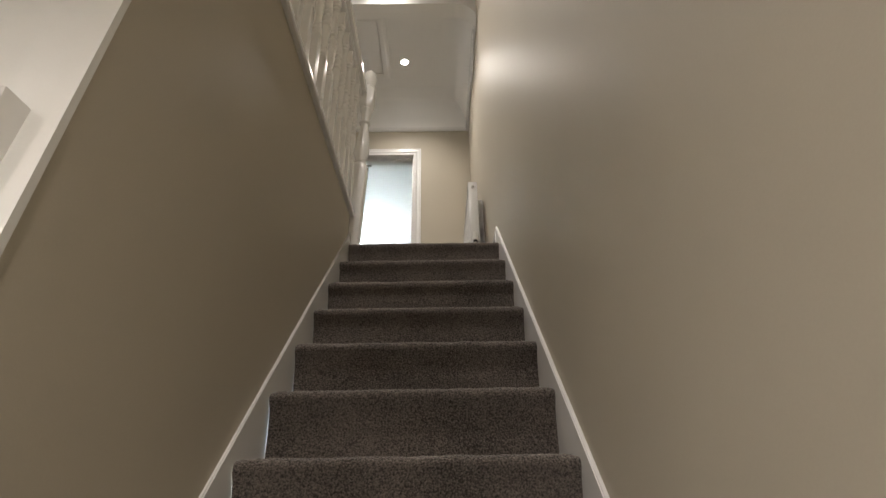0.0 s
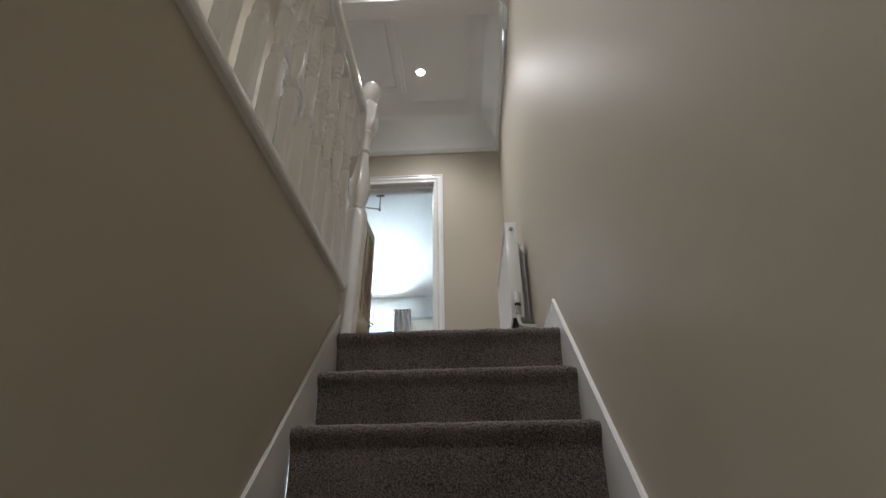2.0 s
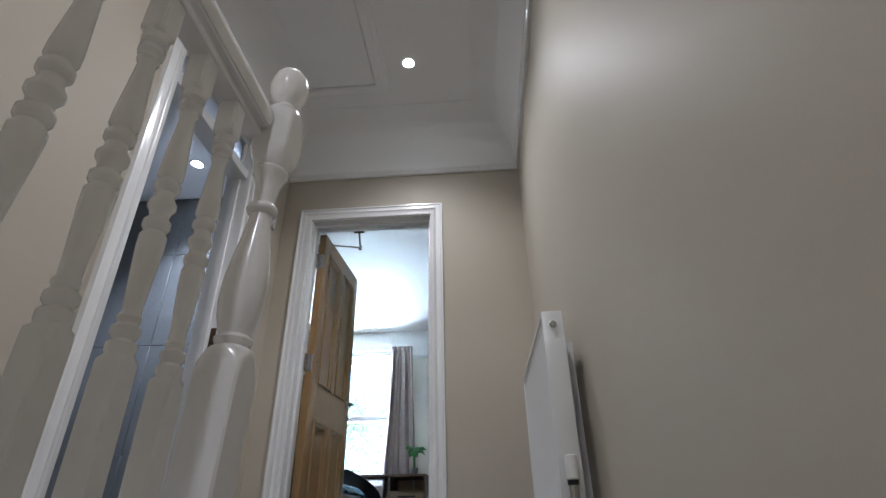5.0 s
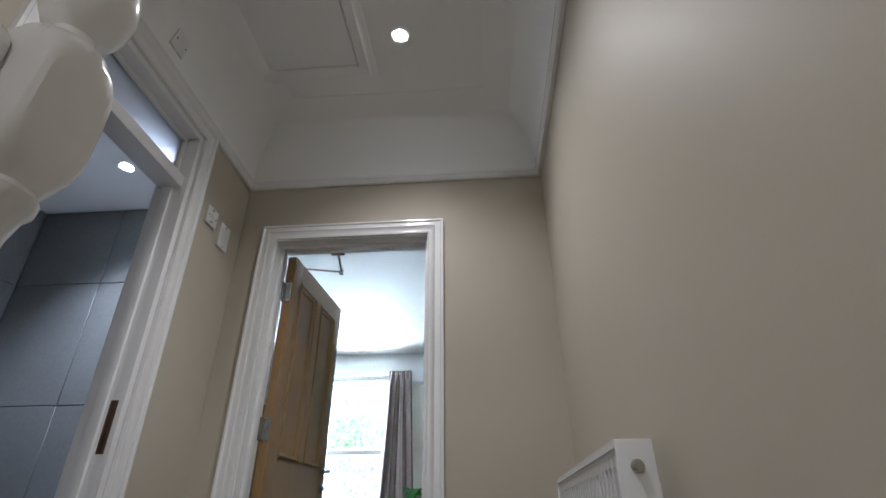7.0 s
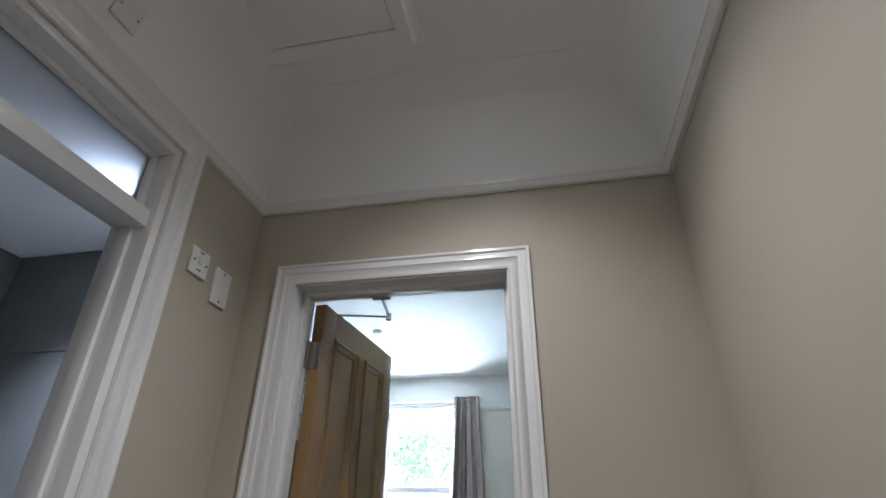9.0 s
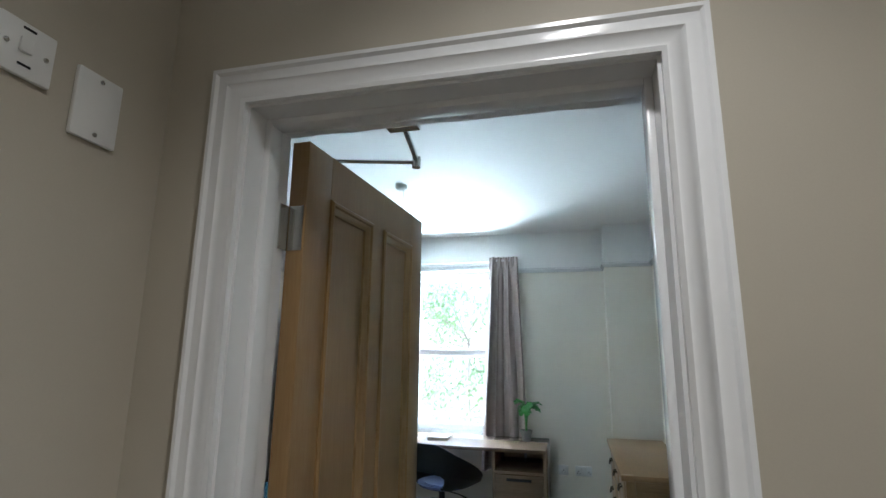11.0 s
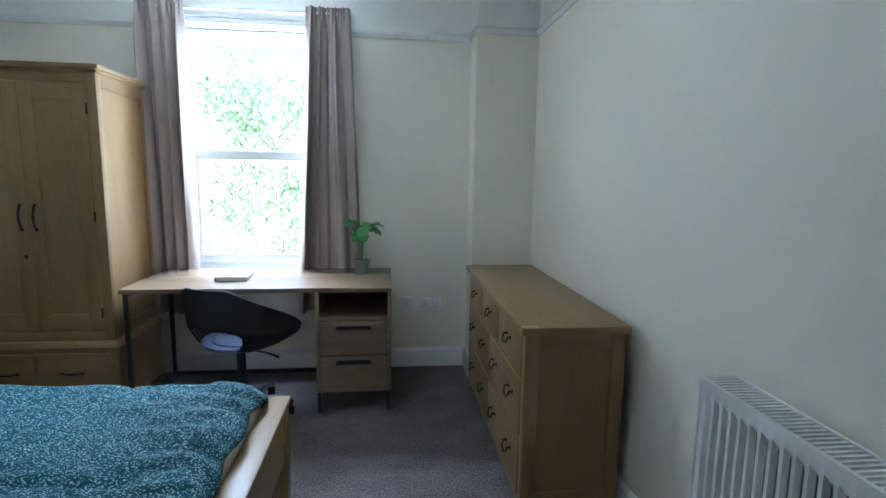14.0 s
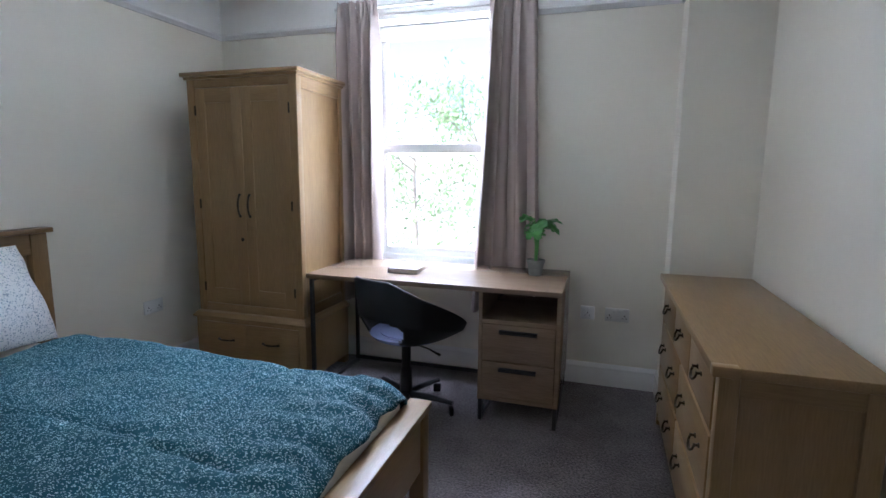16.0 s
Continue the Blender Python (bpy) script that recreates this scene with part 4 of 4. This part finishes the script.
    lathe("escutcheon", [(0.012, 0), (0.012, 0.002), (0.004, 0.003)], BRONZE, e, m=Matrix.Translation((xm - 0.03, y0 + 0.002, 0.93)) @ Matrix.Rotation(radians(90), 4, "X"), sides=12)


wardrobe()


# ---- chest of drawers ----
def chest():
    x0, x1, y0, y1 = -0.455, -0.045, 4.425, 5.775
    e = empty("chest_of_drawers", (0, 0, 0))
    tagged(e, "wide oak chest of drawers with dark drop handles", "chest of drawers")
    boxes("top", [(x0 - 0.026, y0 - 0.034, 0.800, x1 + 0.004, y1 + 0.026, 0.832)], OAK_Y, e, 0.005)
    boxes("top_end", [(x0 - 0.0265, y0 - 0.0355, 0.7995, x0 + 0.045, y0 - 0.0005, 0.8325), (x1 - 0.04, y0 - 0.0355, 0.7995, x1 + 0.0045, y0 - 0.0005, 0.8325)], OAK_X, e, 0.005)
    boxes("carcass", [(x0 + 0.018, y0 + 0.016, 0.05, x1, y1 - 0.016, 0.80)], OAK_V, e)
    boxes("corner_post", [(x0, y0, 0, x0 + 0.055, y0 + 0.045, 0.80), (x1 - 0.055, y0, 0, x1, y0 + 0.045, 0.80), (x0, y1 - 0.045, 0, x0 + 0.055, y1, 0.80), (x1 - 0.055, y1 - 0.045, 0, x1, y1, 0.80)], OAK_V, e, 0.003)
    boxes("side_rail", [(x0 + 0.055, y0 + 0.003, 0.735, x1 - 0.055, y0 + 0.018, 0.80), (x0 + 0.055, y0 + 0.003, 0.05, x1 - 0.055, y0 + 0.018, 0.12)], OAK_X, e, 0.002)
    prism("front_plinth", [(y0 + 0.045, 0.085), (y1 - 0.045, 0.085), (y1 - 0.045, 0.03), (y1 - 0.12, 0.055), (y0 + 0.12, 0.055), (y0 + 0.045, 0.03)], "x", x0 + 0.004, x0 + 0.02, OAK_Y, e)
    boxes("front_rail", [(x0 + 0.002, y0 + 0.045, 0.782, x0 + 0.02, y1 - 0.045, 0.80), (x0 + 0.002, y0 + 0.045, 0.585, x0 + 0.02, y1 - 0.045, 0.600), (x0 + 0.002, y0 + 0.045, 0.338, x0 + 0.02, y1 - 0.045, 0.353)], OAK_Y, e, 0.002)
    a, b = y0 + 0.048, y1 - 0.048
    rows = [(0.603, 0.779, 3), (0.356, 0.582, 2), (0.088, 0.335, 2)]
    for z0, z1, n in rows:
        w = (b - a) / n
        for i in range(n):
            s, t = a + i * w + 0.004, a + (i + 1) * w - 0.004
            d = boxes("drawer", [(x0 - 0.004, s, z0, x0 + 0.02, t, z1)], OAK_Y, e, 0.003)
            hs = [(s + t) / 2] if n == 3 else [s + (t - s) * 0.24, s + (t - s) * 0.76]
            for hy in hs:
                zc = (z0 + z1) / 2 + 0.01
                bm = bmesh.new()
                for q in (-0.034, 0.034):
                    m = Matrix.Translation((x0 - 0.004, hy + q, zc + 0.012)) @ Matrix.Rotation(radians(-90), 4, "Y")
                    c = bmesh.new()
                    add_lathe(c, [(0.009, 0), (0.009, 0.003), (0.005, 0.005), (0.005, 0.014), (0.007, 0.017), (0.003, 0.019)], sides=10)
                    bmesh.ops.transform(c, matrix=m, verts=c.verts)
                    me = bpy.data.meshes.new("tmp")
                    c.to_mesh(me)
                    c.free()
                    bm.from_mesh(me)
                    bpy.data.meshes.remove(me)
                add_tube(bm, [(x0 - 0.018, hy - 0.036, zc + 0.012), (x0 - 0.024, hy - 0.034, zc - 0.004), (x0 - 0.027, hy - 0.02, zc - 0.014), (x0 - 0.028, hy, zc - 0.017), (x0 - 0.027, hy + 0.02, zc - 0.014), (x0 - 0.024, hy + 0.034, zc - 0.004), (x0 - 0.018, hy + 0.036, zc + 0.012)], [0.004, 0.004, 0.005, 0.0065, 0.005, 0.004, 0.004], 8)
                mesh_ob("handle", bm, BRONZE, d, True)


chest()


# ---- desk ----
def desk():
    x0, x1, y0, y1, zt = -2.465, -0.970, 5.470, 6.115, 0.757
    e = empty("desk", (0, 0, 0))
    tagged(e, "oak-effect desk with black metal legs and drawer unit", "desk")
    ux = -1.405
    boxes("top", [(x0, y0, zt - 0.028, x1, y1, zt)], DESKTOP, e, 0.002)
    boxes("unit_side", [(x1 - 0.022, y0 + 0.004, 0.125, x1, y1 - 0.01, zt - 0.028), (ux, y0 + 0.004, 0.125, ux + 0.020, y1 - 0.01, zt - 0.028)], DESKTOP, e, 0.001)
    boxes("unit_bottom", [(ux + 0.020, y0 + 0.004, 0.125, x1 - 0.022, y1 - 0.01, 0.147), (ux + 0.020, y0 + 0.004, 0.560, x1 - 0.022, y1 - 0.01, 0.582)], DESKTOP, e, 0.001)
    boxes("unit_back", [(ux + 0.020, y1 - 0.03, 0.147, x1 - 0.022, y1 - 0.012, zt - 0.028)], DESKTOP, e)
    for z0, z1 in ((0.150, 0.348), (0.353, 0.557)):
        d = boxes("drawer", [(ux + 0.023, y0 + 0.002, z0, x1 - 0.025, y0 + 0.02, z1)], DESKTOP, e, 0.001)
        boxes("drawer_box", [(ux + 0.03, y0 + 0.02, z0 + 0.01, x1 - 0.03, y1 - 0.05, z1 - 0.03)], DESKTOP, d)
        hx = (ux + x1) / 2
        boxes("handle", [(hx - 0.10, y0 - 0.022, z1 - 0.032, hx + 0.10, y0 + 0.002, z1 - 0.027), (hx - 0.10, y0 - 0.022, z1 - 0.045, hx + 0.10, y0 - 0.017, z1 - 0.027)], DARKMETAL, d, 0.001)
    s = 0.022
    boxes("leg_frame", [(x0 + 0.01, y0 + 0.02, 0, x0 + 0.01 + s, y0 + 0.02 + s, zt - 0.028), (x0 + 0.01, y1 - 0.04, 0, x0 + 0.01 + s, y1 - 0.04 + s, zt - 0.028), (x0 + 0.01, y0 + 0.02 + s, 0, x0 + 0.01 + s, y1 - 0.04, s), (x0 + 0.01 + s, y1 - 0.04, 0.02, ux + 0.02, y1 - 0.018, 0.02 + s), (x0 + 0.01, y0 + 0.02 + s, zt - 0.05, x0 + 0.01 + s, y1 - 0.04, zt - 0.028)], DARKMETAL, e, 0.002)
    for lx in (ux + 0.002, x1 - 0.026):
        boxes("sled_leg", [(lx, y0 + 0.01, 0, lx + s, y0 + 0.01 + s, 0.125), (lx, y1 - 0.05, 0, lx + s, y1 - 0.05 + s, 0.125), (lx, y0 + 0.01 + s, 0, lx + s, y1 - 0.05, s)], DARKMETAL, e, 0.002)
    boxes("cable_cover", [(ux - 0.055, y1 - 0.06, 0.60, ux - 0.01, y1 - 0.02, 0.70)], BLACKPLASTIC, e, 0.004)


desk()

book = empty("book", (-1.93, 5.79, 0.757))
book.rotation_euler = (0, 0, radians(4))
tagged(book, "closed hardback book lying on the desk", "book")
boxes("pages", [(-0.088, -0.122, 0.004, 0.088, 0.122, 0.024)], PAPER, book, 0.001)
boxes("cover", [(-0.093, -0.126, 0, 0.093, 0.126, 0.004), (-0.093, -0.126, 0.024, 0.093, 0.126, 0.028), (-0.097, -0.126, 0, -0.092, 0.126, 0.028)], BOOKCOVER, book, 0.001)


# ---- plant ----
def plant(x, y, z):
    rnd = random.Random(5)
    e = empty("potted_plant", (x, y, z))
    tagged(e, "small green monstera plant in a grey pot on the desk", "plant")
    lathe("pot", [(0.036, 0), (0.038, 0.002), (0.050, 0.075), (0.054, 0.076), (0.055, 0.094), (0.051, 0.095), (0.048, 0.082)], POT, e)
    lathe("soil", [(0.048, 0.078), (0.01, 0.084)], SOIL, e)
    for i in range(22):
        az = 2 * math.pi * i / 22 * 2.4 + rnd.uniform(-0.3, 0.3)
        reach = rnd.uniform(0.012, 0.055)
        top = rnd.uniform(0.235, 0.335)
        tip = Vector((reach * math.cos(az), reach * math.sin(az) * 0.8, top))
        tube("stem", [(0.006 * math.cos(az), 0.006 * math.sin(az), 0.08), tip * 0.35 + Vector((0, 0, top * 0.38)), tip], [0.003, 0.0025, 0.0018], LEAF, e, 6)
        size, tilt = rnd.uniform(0.045, 0.066), rnd.uniform(-0.5, 0.8)
        m = Matrix.Translation(tip) @ Matrix.Rotation(az, 4, "Z") @ Matrix.Rotation(tilt, 4, "Y") @ Matrix.Rotation(rnd.uniform(-0.5, 0.5), 4, "X")

        def fn(u, v, m=m, size=size, ph=rnd.uniform(0, 6)):
            s = u * 1.7 * size
            lobe = 1 - 0.45 * abs(math.sin(u * 11)) ** 3
            w = size * 0.75 * math.sin(math.pi * min(1, u * 0.92 + 0.08)) ** 0.7 * lobe
            q = (v - 0.5) * 2
            return m @ Vector((s, q * w, 0.15 * s - 6 * s * s * 0.6 + 0.12 * abs(q) * w + 0.004 * math.sin(ph + 9 * u)))
        surface("leaf", fn, 16, 6, LEAF, e, 0.0008)


plant(-1.162, 5.90, 0.757)


# ---- swivel chair ----
def chair(x, y, turn):
    e = empty("desk_chair", (x, y, 0))
    e.rotation_euler = (0, 0, radians(turn))
    tagged(e, "black tub swivel chair at the desk, sky sheen painted pale blue on its seat", "chair")
    # faces its own plus y
    import_r = 0.255

    def shell(u, v):
        th = radians(-128 + 256 * u)
        a = abs(math.degrees(th))
        top = 0.80 - 0.30 * max(0, (a - 24) / 104) ** 1.15
        lo = 0.425
        f = v
        z = lo + (top - lo) * f
        r = import_r * (0.62 + 0.38 * min(1, (f * 2.4)) ** 0.5) + 0.035 * f
        fw = 0.09 * max(0, (a - 60) / 68)
        return Vector((math.sin(th) * r * 1.02, -math.cos(th) * r * 0.95 + fw, z))

    def hole(u, v):
        q = ((u - 0.49) / 0.165) ** 4 + ((v - 0.23) / 0.165) ** 4
        return q < 1
    surface("shell", shell, 96, 40, BLACKPLASTIC, e, 0.010, hole)
    # Seat and pad wear the painted pale blue sky sheen.
    sp = [(0.0, 0.452), (0.12, 0.450), (0.18, 0.453), (0.215, 0.462), (0.225, 0.458), (0.205, 0.435), (0.05, 0.425)]
    ob = lathe("seat", [(max(r, 0.004), z) for r, z in sp], SEATPLASTIC, e, (0, 0.02, 0), 36)
    ob2 = lathe("seat_pad", [(0.17, 0.452), (0.172, 0.462), (0.155, 0.466), (0.01, 0.464)], SEATPLASTIC, e, (0, 0.03, 0), 32)
    lathe("column", [(0.05, 0.425), (0.05, 0.40), (0.026, 0.395), (0.026, 0.24), (0.034, 0.235), (0.036, 0.08), (0.045, 0.07), (0.045, 0.055)], DARKMETAL, e)
    tube("lever", [(0.02, 0, 0.40), (0.16, 0.02, 0.385), (0.235, 0.03, 0.365)], [0.005, 0.005, 0.008], DARKMETAL, e, 8)
    for i in range(5):
        a = 2 * math.pi * i / 5 + 0.35
        c, s = math.cos(a), math.sin(a)
        tube("foot_arm", [(0.03 * c, 0.03 * s, 0.085), (0.16 * c, 0.16 * s, 0.085), (0.29 * c, 0.29 * s, 0.072)], [0.026, 0.022, 0.018], DARKMETAL, e, 10, 0.7)
        boxes("castor", [(-0.012, -0.024, 0, 0.012, 0.024, 0.052)], BLACKPLASTIC, e, 0.008, m=Matrix.Translation((0.28 * c, 0.28 * s, 0)) @ Matrix.Rotation(a + 0.6, 4, "Z"))


chair(-1.835, 5.50, -24)


# ---- bed ----
def bed():
    x0, x1, y0, y1 = -3.585, -1.410, 3.185, 4.670
    e = empty("bed_frame", (0, 0, 0))
    tagged(e, "oak double bed frame with slatted headboard", "bed")
    p = 0.062
    boxes("foot_leg", [(x1 - p, y0, 0, x1, y0 + p, 0.435), (x1 - p, y1 - p, 0, x1, y1, 0.435)], OAK_V, e, 0.004)
    boxes("foot_board", [(x1 - p + 0.012, y0 + p, 0.20, x1 - 0.012, y1 - p, 0.435)], OAK_Y, e, 0.003)
    boxes("foot_cap", [(x1 - p - 0.024, y0 - 0.012, 0.436, x1 + 0.010, y1 + 0.012, 0.464)], OAK_Y, e, 0.006)
    boxes("side_rail", [(x0 + 0.05, y0 + 0.012, 0.20, x1 - p, y0 + 0.04, 0.36), (x0 + 0.05, y1 - 0.04, 0.20, x1 - p, y1 - 0.012, 0.36)], OAK_X, e, 0.003)
    boxes("head_post", [(x0, y0 + 0.01, 0, x0 + 0.05, y0 + 0.085, 1.035), (x0, y1 + 0.005, 0, x0 + 0.05, y1 + 0.085, 1.035)], OAK_V, e, 0.004)
    boxes("head_cap", [(x0 - 0.004, y0 - 0.02, 1.036, x0 + 0.068, y1 + 0.11, 1.062)], OAK_Y, e, 0.006)
    boxes("head_rail", [(x0 + 0.008, y0 + 0.085, 0.93, x0 + 0.042, y1 + 0.005, 1.035), (x0 + 0.008, y0 + 0.085, 0.30, x0 + 0.042, y1 + 0.005, 0.45)], OAK_Y, e, 0.003)
    n = 13
    w = (y1 - y0 - 0.08) / n
    for i in range(n):
        s = y0 + 0.085 + w * i
        boxes("slat", [(x0 + 0.014, s + w * 0.28, 0.45, x0 + 0.034, s + w * 0.82, 0.93)], OAK_V, e, 0.002)
    boxes("base_slats", [(x0 + 0.08 + 0.16 * i, y0 + 0.04, 0.255, x0 + 0.15 + 0.16 * i, y1 - 0.04, 0.273) for i in range(13)], OAK_Y, e)
    mt = boxes("mattress", [(x0 + 0.055, y0 + 0.045, 0.275, x1 - p - 0.03, y1 - 0.045, 0.502)], SHEET, None, 0.04, 4)
    tagged(mt, "cream mattress on the bed slats", "mattress")

    def duv(u, v):
        # u along the bed, v across; edges fall over the sides
        a = -3.20 + u * (x1 - p - 0.018 + 3.20)
        q = (v - 0.5) * 2
        half = (y1 - y0) / 2 - 0.012
        yy = (y0 + y1) / 2 + q * half * 1.0
        side = max(0, (abs(q) - 0.90) / 0.10)
        foot = max(0, (u - 0.945) / 0.055)
        head = max(0, (0.03 - u) / 0.03)
        z = 0.572 - 0.135 * side ** 2.2 - 0.055 * foot ** 2 - 0.05 * head ** 2
        z += -0.022 * u
        P = Vector((a, yy, 0))
        z += 0.020 * noise.noise(P * 2.1) + 0.012 * noise.noise(P * 5.5 + Vector((3, 1, 0)))
        k = 0.45 + 1.1 * max(0, u - 0.5)
        z += 0.010 * k * (1 - abs(noise.noise(Vector((a * 3.0 + yy * 2.2, yy * 9 - a * 4, 1.7)))) * 2.0)
        z += 0.006 * k * (1 - abs(noise.noise(Vector((a * 16 + yy * 3, yy * 15, 4.2)))) * 2.0)
        z -= 0.010 * math.exp(-((a + 2.02 + 0.03 * math.sin(yy * 5)) / 0.018) ** 2) + 0.010 * math.exp(-((yy - 3.94 + 0.02 * math.sin(a * 6)) / 0.016) ** 2)
        z += 0.011 * max(0, u - 0.72) / 0.28 * math.sin(yy * 46 + 3 * noise.noise(P * 6) + a * 9) * (1 - foot * 0.4)
        yy += 0.012 * math.sin(a * 23) * side
        a += 0.012 * foot * math.sin(yy * 21)
        return (a, yy, z)
    dv = surface("duvet", duv, 170, 130, DUVET, None, 0.012)
    tagged(dv, "teal duvet with small white sprigs spread over the bed", "duvet")
    for py in (4.23, 3.52):
        def pil(u, v, py=py):
            th, q = 2 * math.pi * u, (v - 0.5) * 2
            fl = max(0.0, 1 - abs(q) ** 3.2) ** 0.5
            r = 0.245 * (1 - 0.10 * (1 - abs(q)) ** 2)
            cx, cz = math.cos(th), math.sin(th)
            lx = 0.085 * cx * (fl * 0.92 + 0.08) * (1 - 0.35 * abs(cz) ** 3)
            lz = r * math.copysign(abs(cz) ** 0.75, cz)
            P = Vector((lx * 4, q * 2, lz * 4 + py))
            wob = 0.010 * noise.noise(P * 2.2)
            m = Matrix.Rotation(radians(-27), 3, "Y")
            o = m @ Vector((lx + wob, q * 0.35 + wob, lz))
            return (-3.385 + o.x, py + o.y, 0.775 + o.z)
        pw = surface("pillow", pil, 48, 34, PILLOW)
        tagged(pw, "white pillow with small dark sprigs against the headboard", "pillow", "pillows")


bed()

# white cabinet on the hall wall
mb = empty("wall_cabinet", (-1.08, -1.932, -0.86))
tagged(mb, "white wall box beside the stair foot", "wall box")
boxes("box_body", [(-0.22, -0.036, -0.070, 0.223, 0.037, 0.073)], GLOSS, mb, 0.004)
boxes("box_base", [(-0.22, -0.048, -0.098, 0.229, 0.037, -0.076)], GLOSS, mb, 0.004)

# ---- garden outside ----
structure(boxes("garden_ground", [(-400, YW + 0.30, -2.7, 400, 800, -2.6)], GRASS), "garden ground stretching away outside", "ground")


def tree(x, y, z0, height, spread, seed, leaves):
    rnd = random.Random(seed)
    e = empty("tree", (x, y, z0))
    tagged(e, "leafy green garden tree outside the window", "tree", "garden trees")
    bm = bmesh.new()
    add_tube(bm, [(0, 0, 0), (0.05, 0.03, height * 0.3), (-0.04, 0.06, height * 0.62), (0, 0, height * 0.92)], [0.07, 0.055, 0.035, 0.01], 8)
    tips = []
    for i in range(15):
        a, h = rnd.uniform(0, 6.28), height * rnd.uniform(0.3, 0.9)
        r = spread * rnd.uniform(0.5, 1.0)
        tip = Vector((r * math.cos(a), r * math.sin(a), h + rnd.uniform(0.2, 0.9)))
        add_tube(bm, [(0, 0, h), tip * 0.5 + Vector((0, 0, h * 0.5 + 0.05)), tip], [0.018, 0.012, 0.004], 5)
        tips += [tip, tip * 0.6 + Vector((0, 0, h * 0.4))]
    mesh_ob("trunk", bm, BARK, e, True)
    bm = bmesh.new()
    for i in range(leaves):
        c = rnd.choice(tips) + Vector((rnd.gauss(0, 0.22), rnd.gauss(0, 0.22), rnd.gauss(0, 0.18)))
        s = rnd.uniform(0.03, 0.065)
        m = Matrix.Translation(c) @ Euler((rnd.uniform(0, 6.3), rnd.uniform(0, 6.3), rnd.uniform(0, 6.3))).to_matrix().to_4x4()
        vs = [bm.verts.new(m @ Vector(p)) for p in ((-s, 0, 0), (-0.2 * s, 0.45 * s, 0.1 * s), (s, 0, 0), (-0.2 * s, -0.45 * s, 0.1 * s))]
        bm.faces.new(vs)
    tagged(mesh_ob("leaves", bm, TREELEAF, e), kind="stuff")


tree(-2.7, 11.0, -2.6, 5.2, 1.3, 3, 3000)
tree(-1.25, 11.6, -2.6, 4.4, 1.2, 8, 3000)
tree(-4.6, 13.0, -2.6, 6.0, 1.8, 12, 2600)

# ---- bathroom wall tiles ----
tile_mesh = None


def tile_wall(owner, axis, at, u0, u1, flip, w=0.45, h=0.60):
    global tile_mesh
    u = u0
    while u < u1 - 0.02:
        ww = min(w, u1 - u)
        z = 0.0
        while z < BC - 0.02:
            hh = min(h, BC - 0.002 - z)
            if axis == "y":
                b = (u + 0.002, at - 0.008, z + 0.002, u + ww - 0.002, at, z + hh - 0.002)
            else:
                b = (at, u + 0.002, z + 0.002, at + 0.008, u + ww - 0.002, z + hh - 0.002)
            boxes("tile", [b], TILE, owner, 0.0015, 1)
            z += h
        u += w


tile_wall(bpy.data.objects["bathroom_wall_far"], "y", BFY, BFX + 0.01, XL - 0.142, False)
tile_wall(bpy.data.objects["bathroom_wall_back"], "x", BFX, -0.6, BFY - 0.01, False)
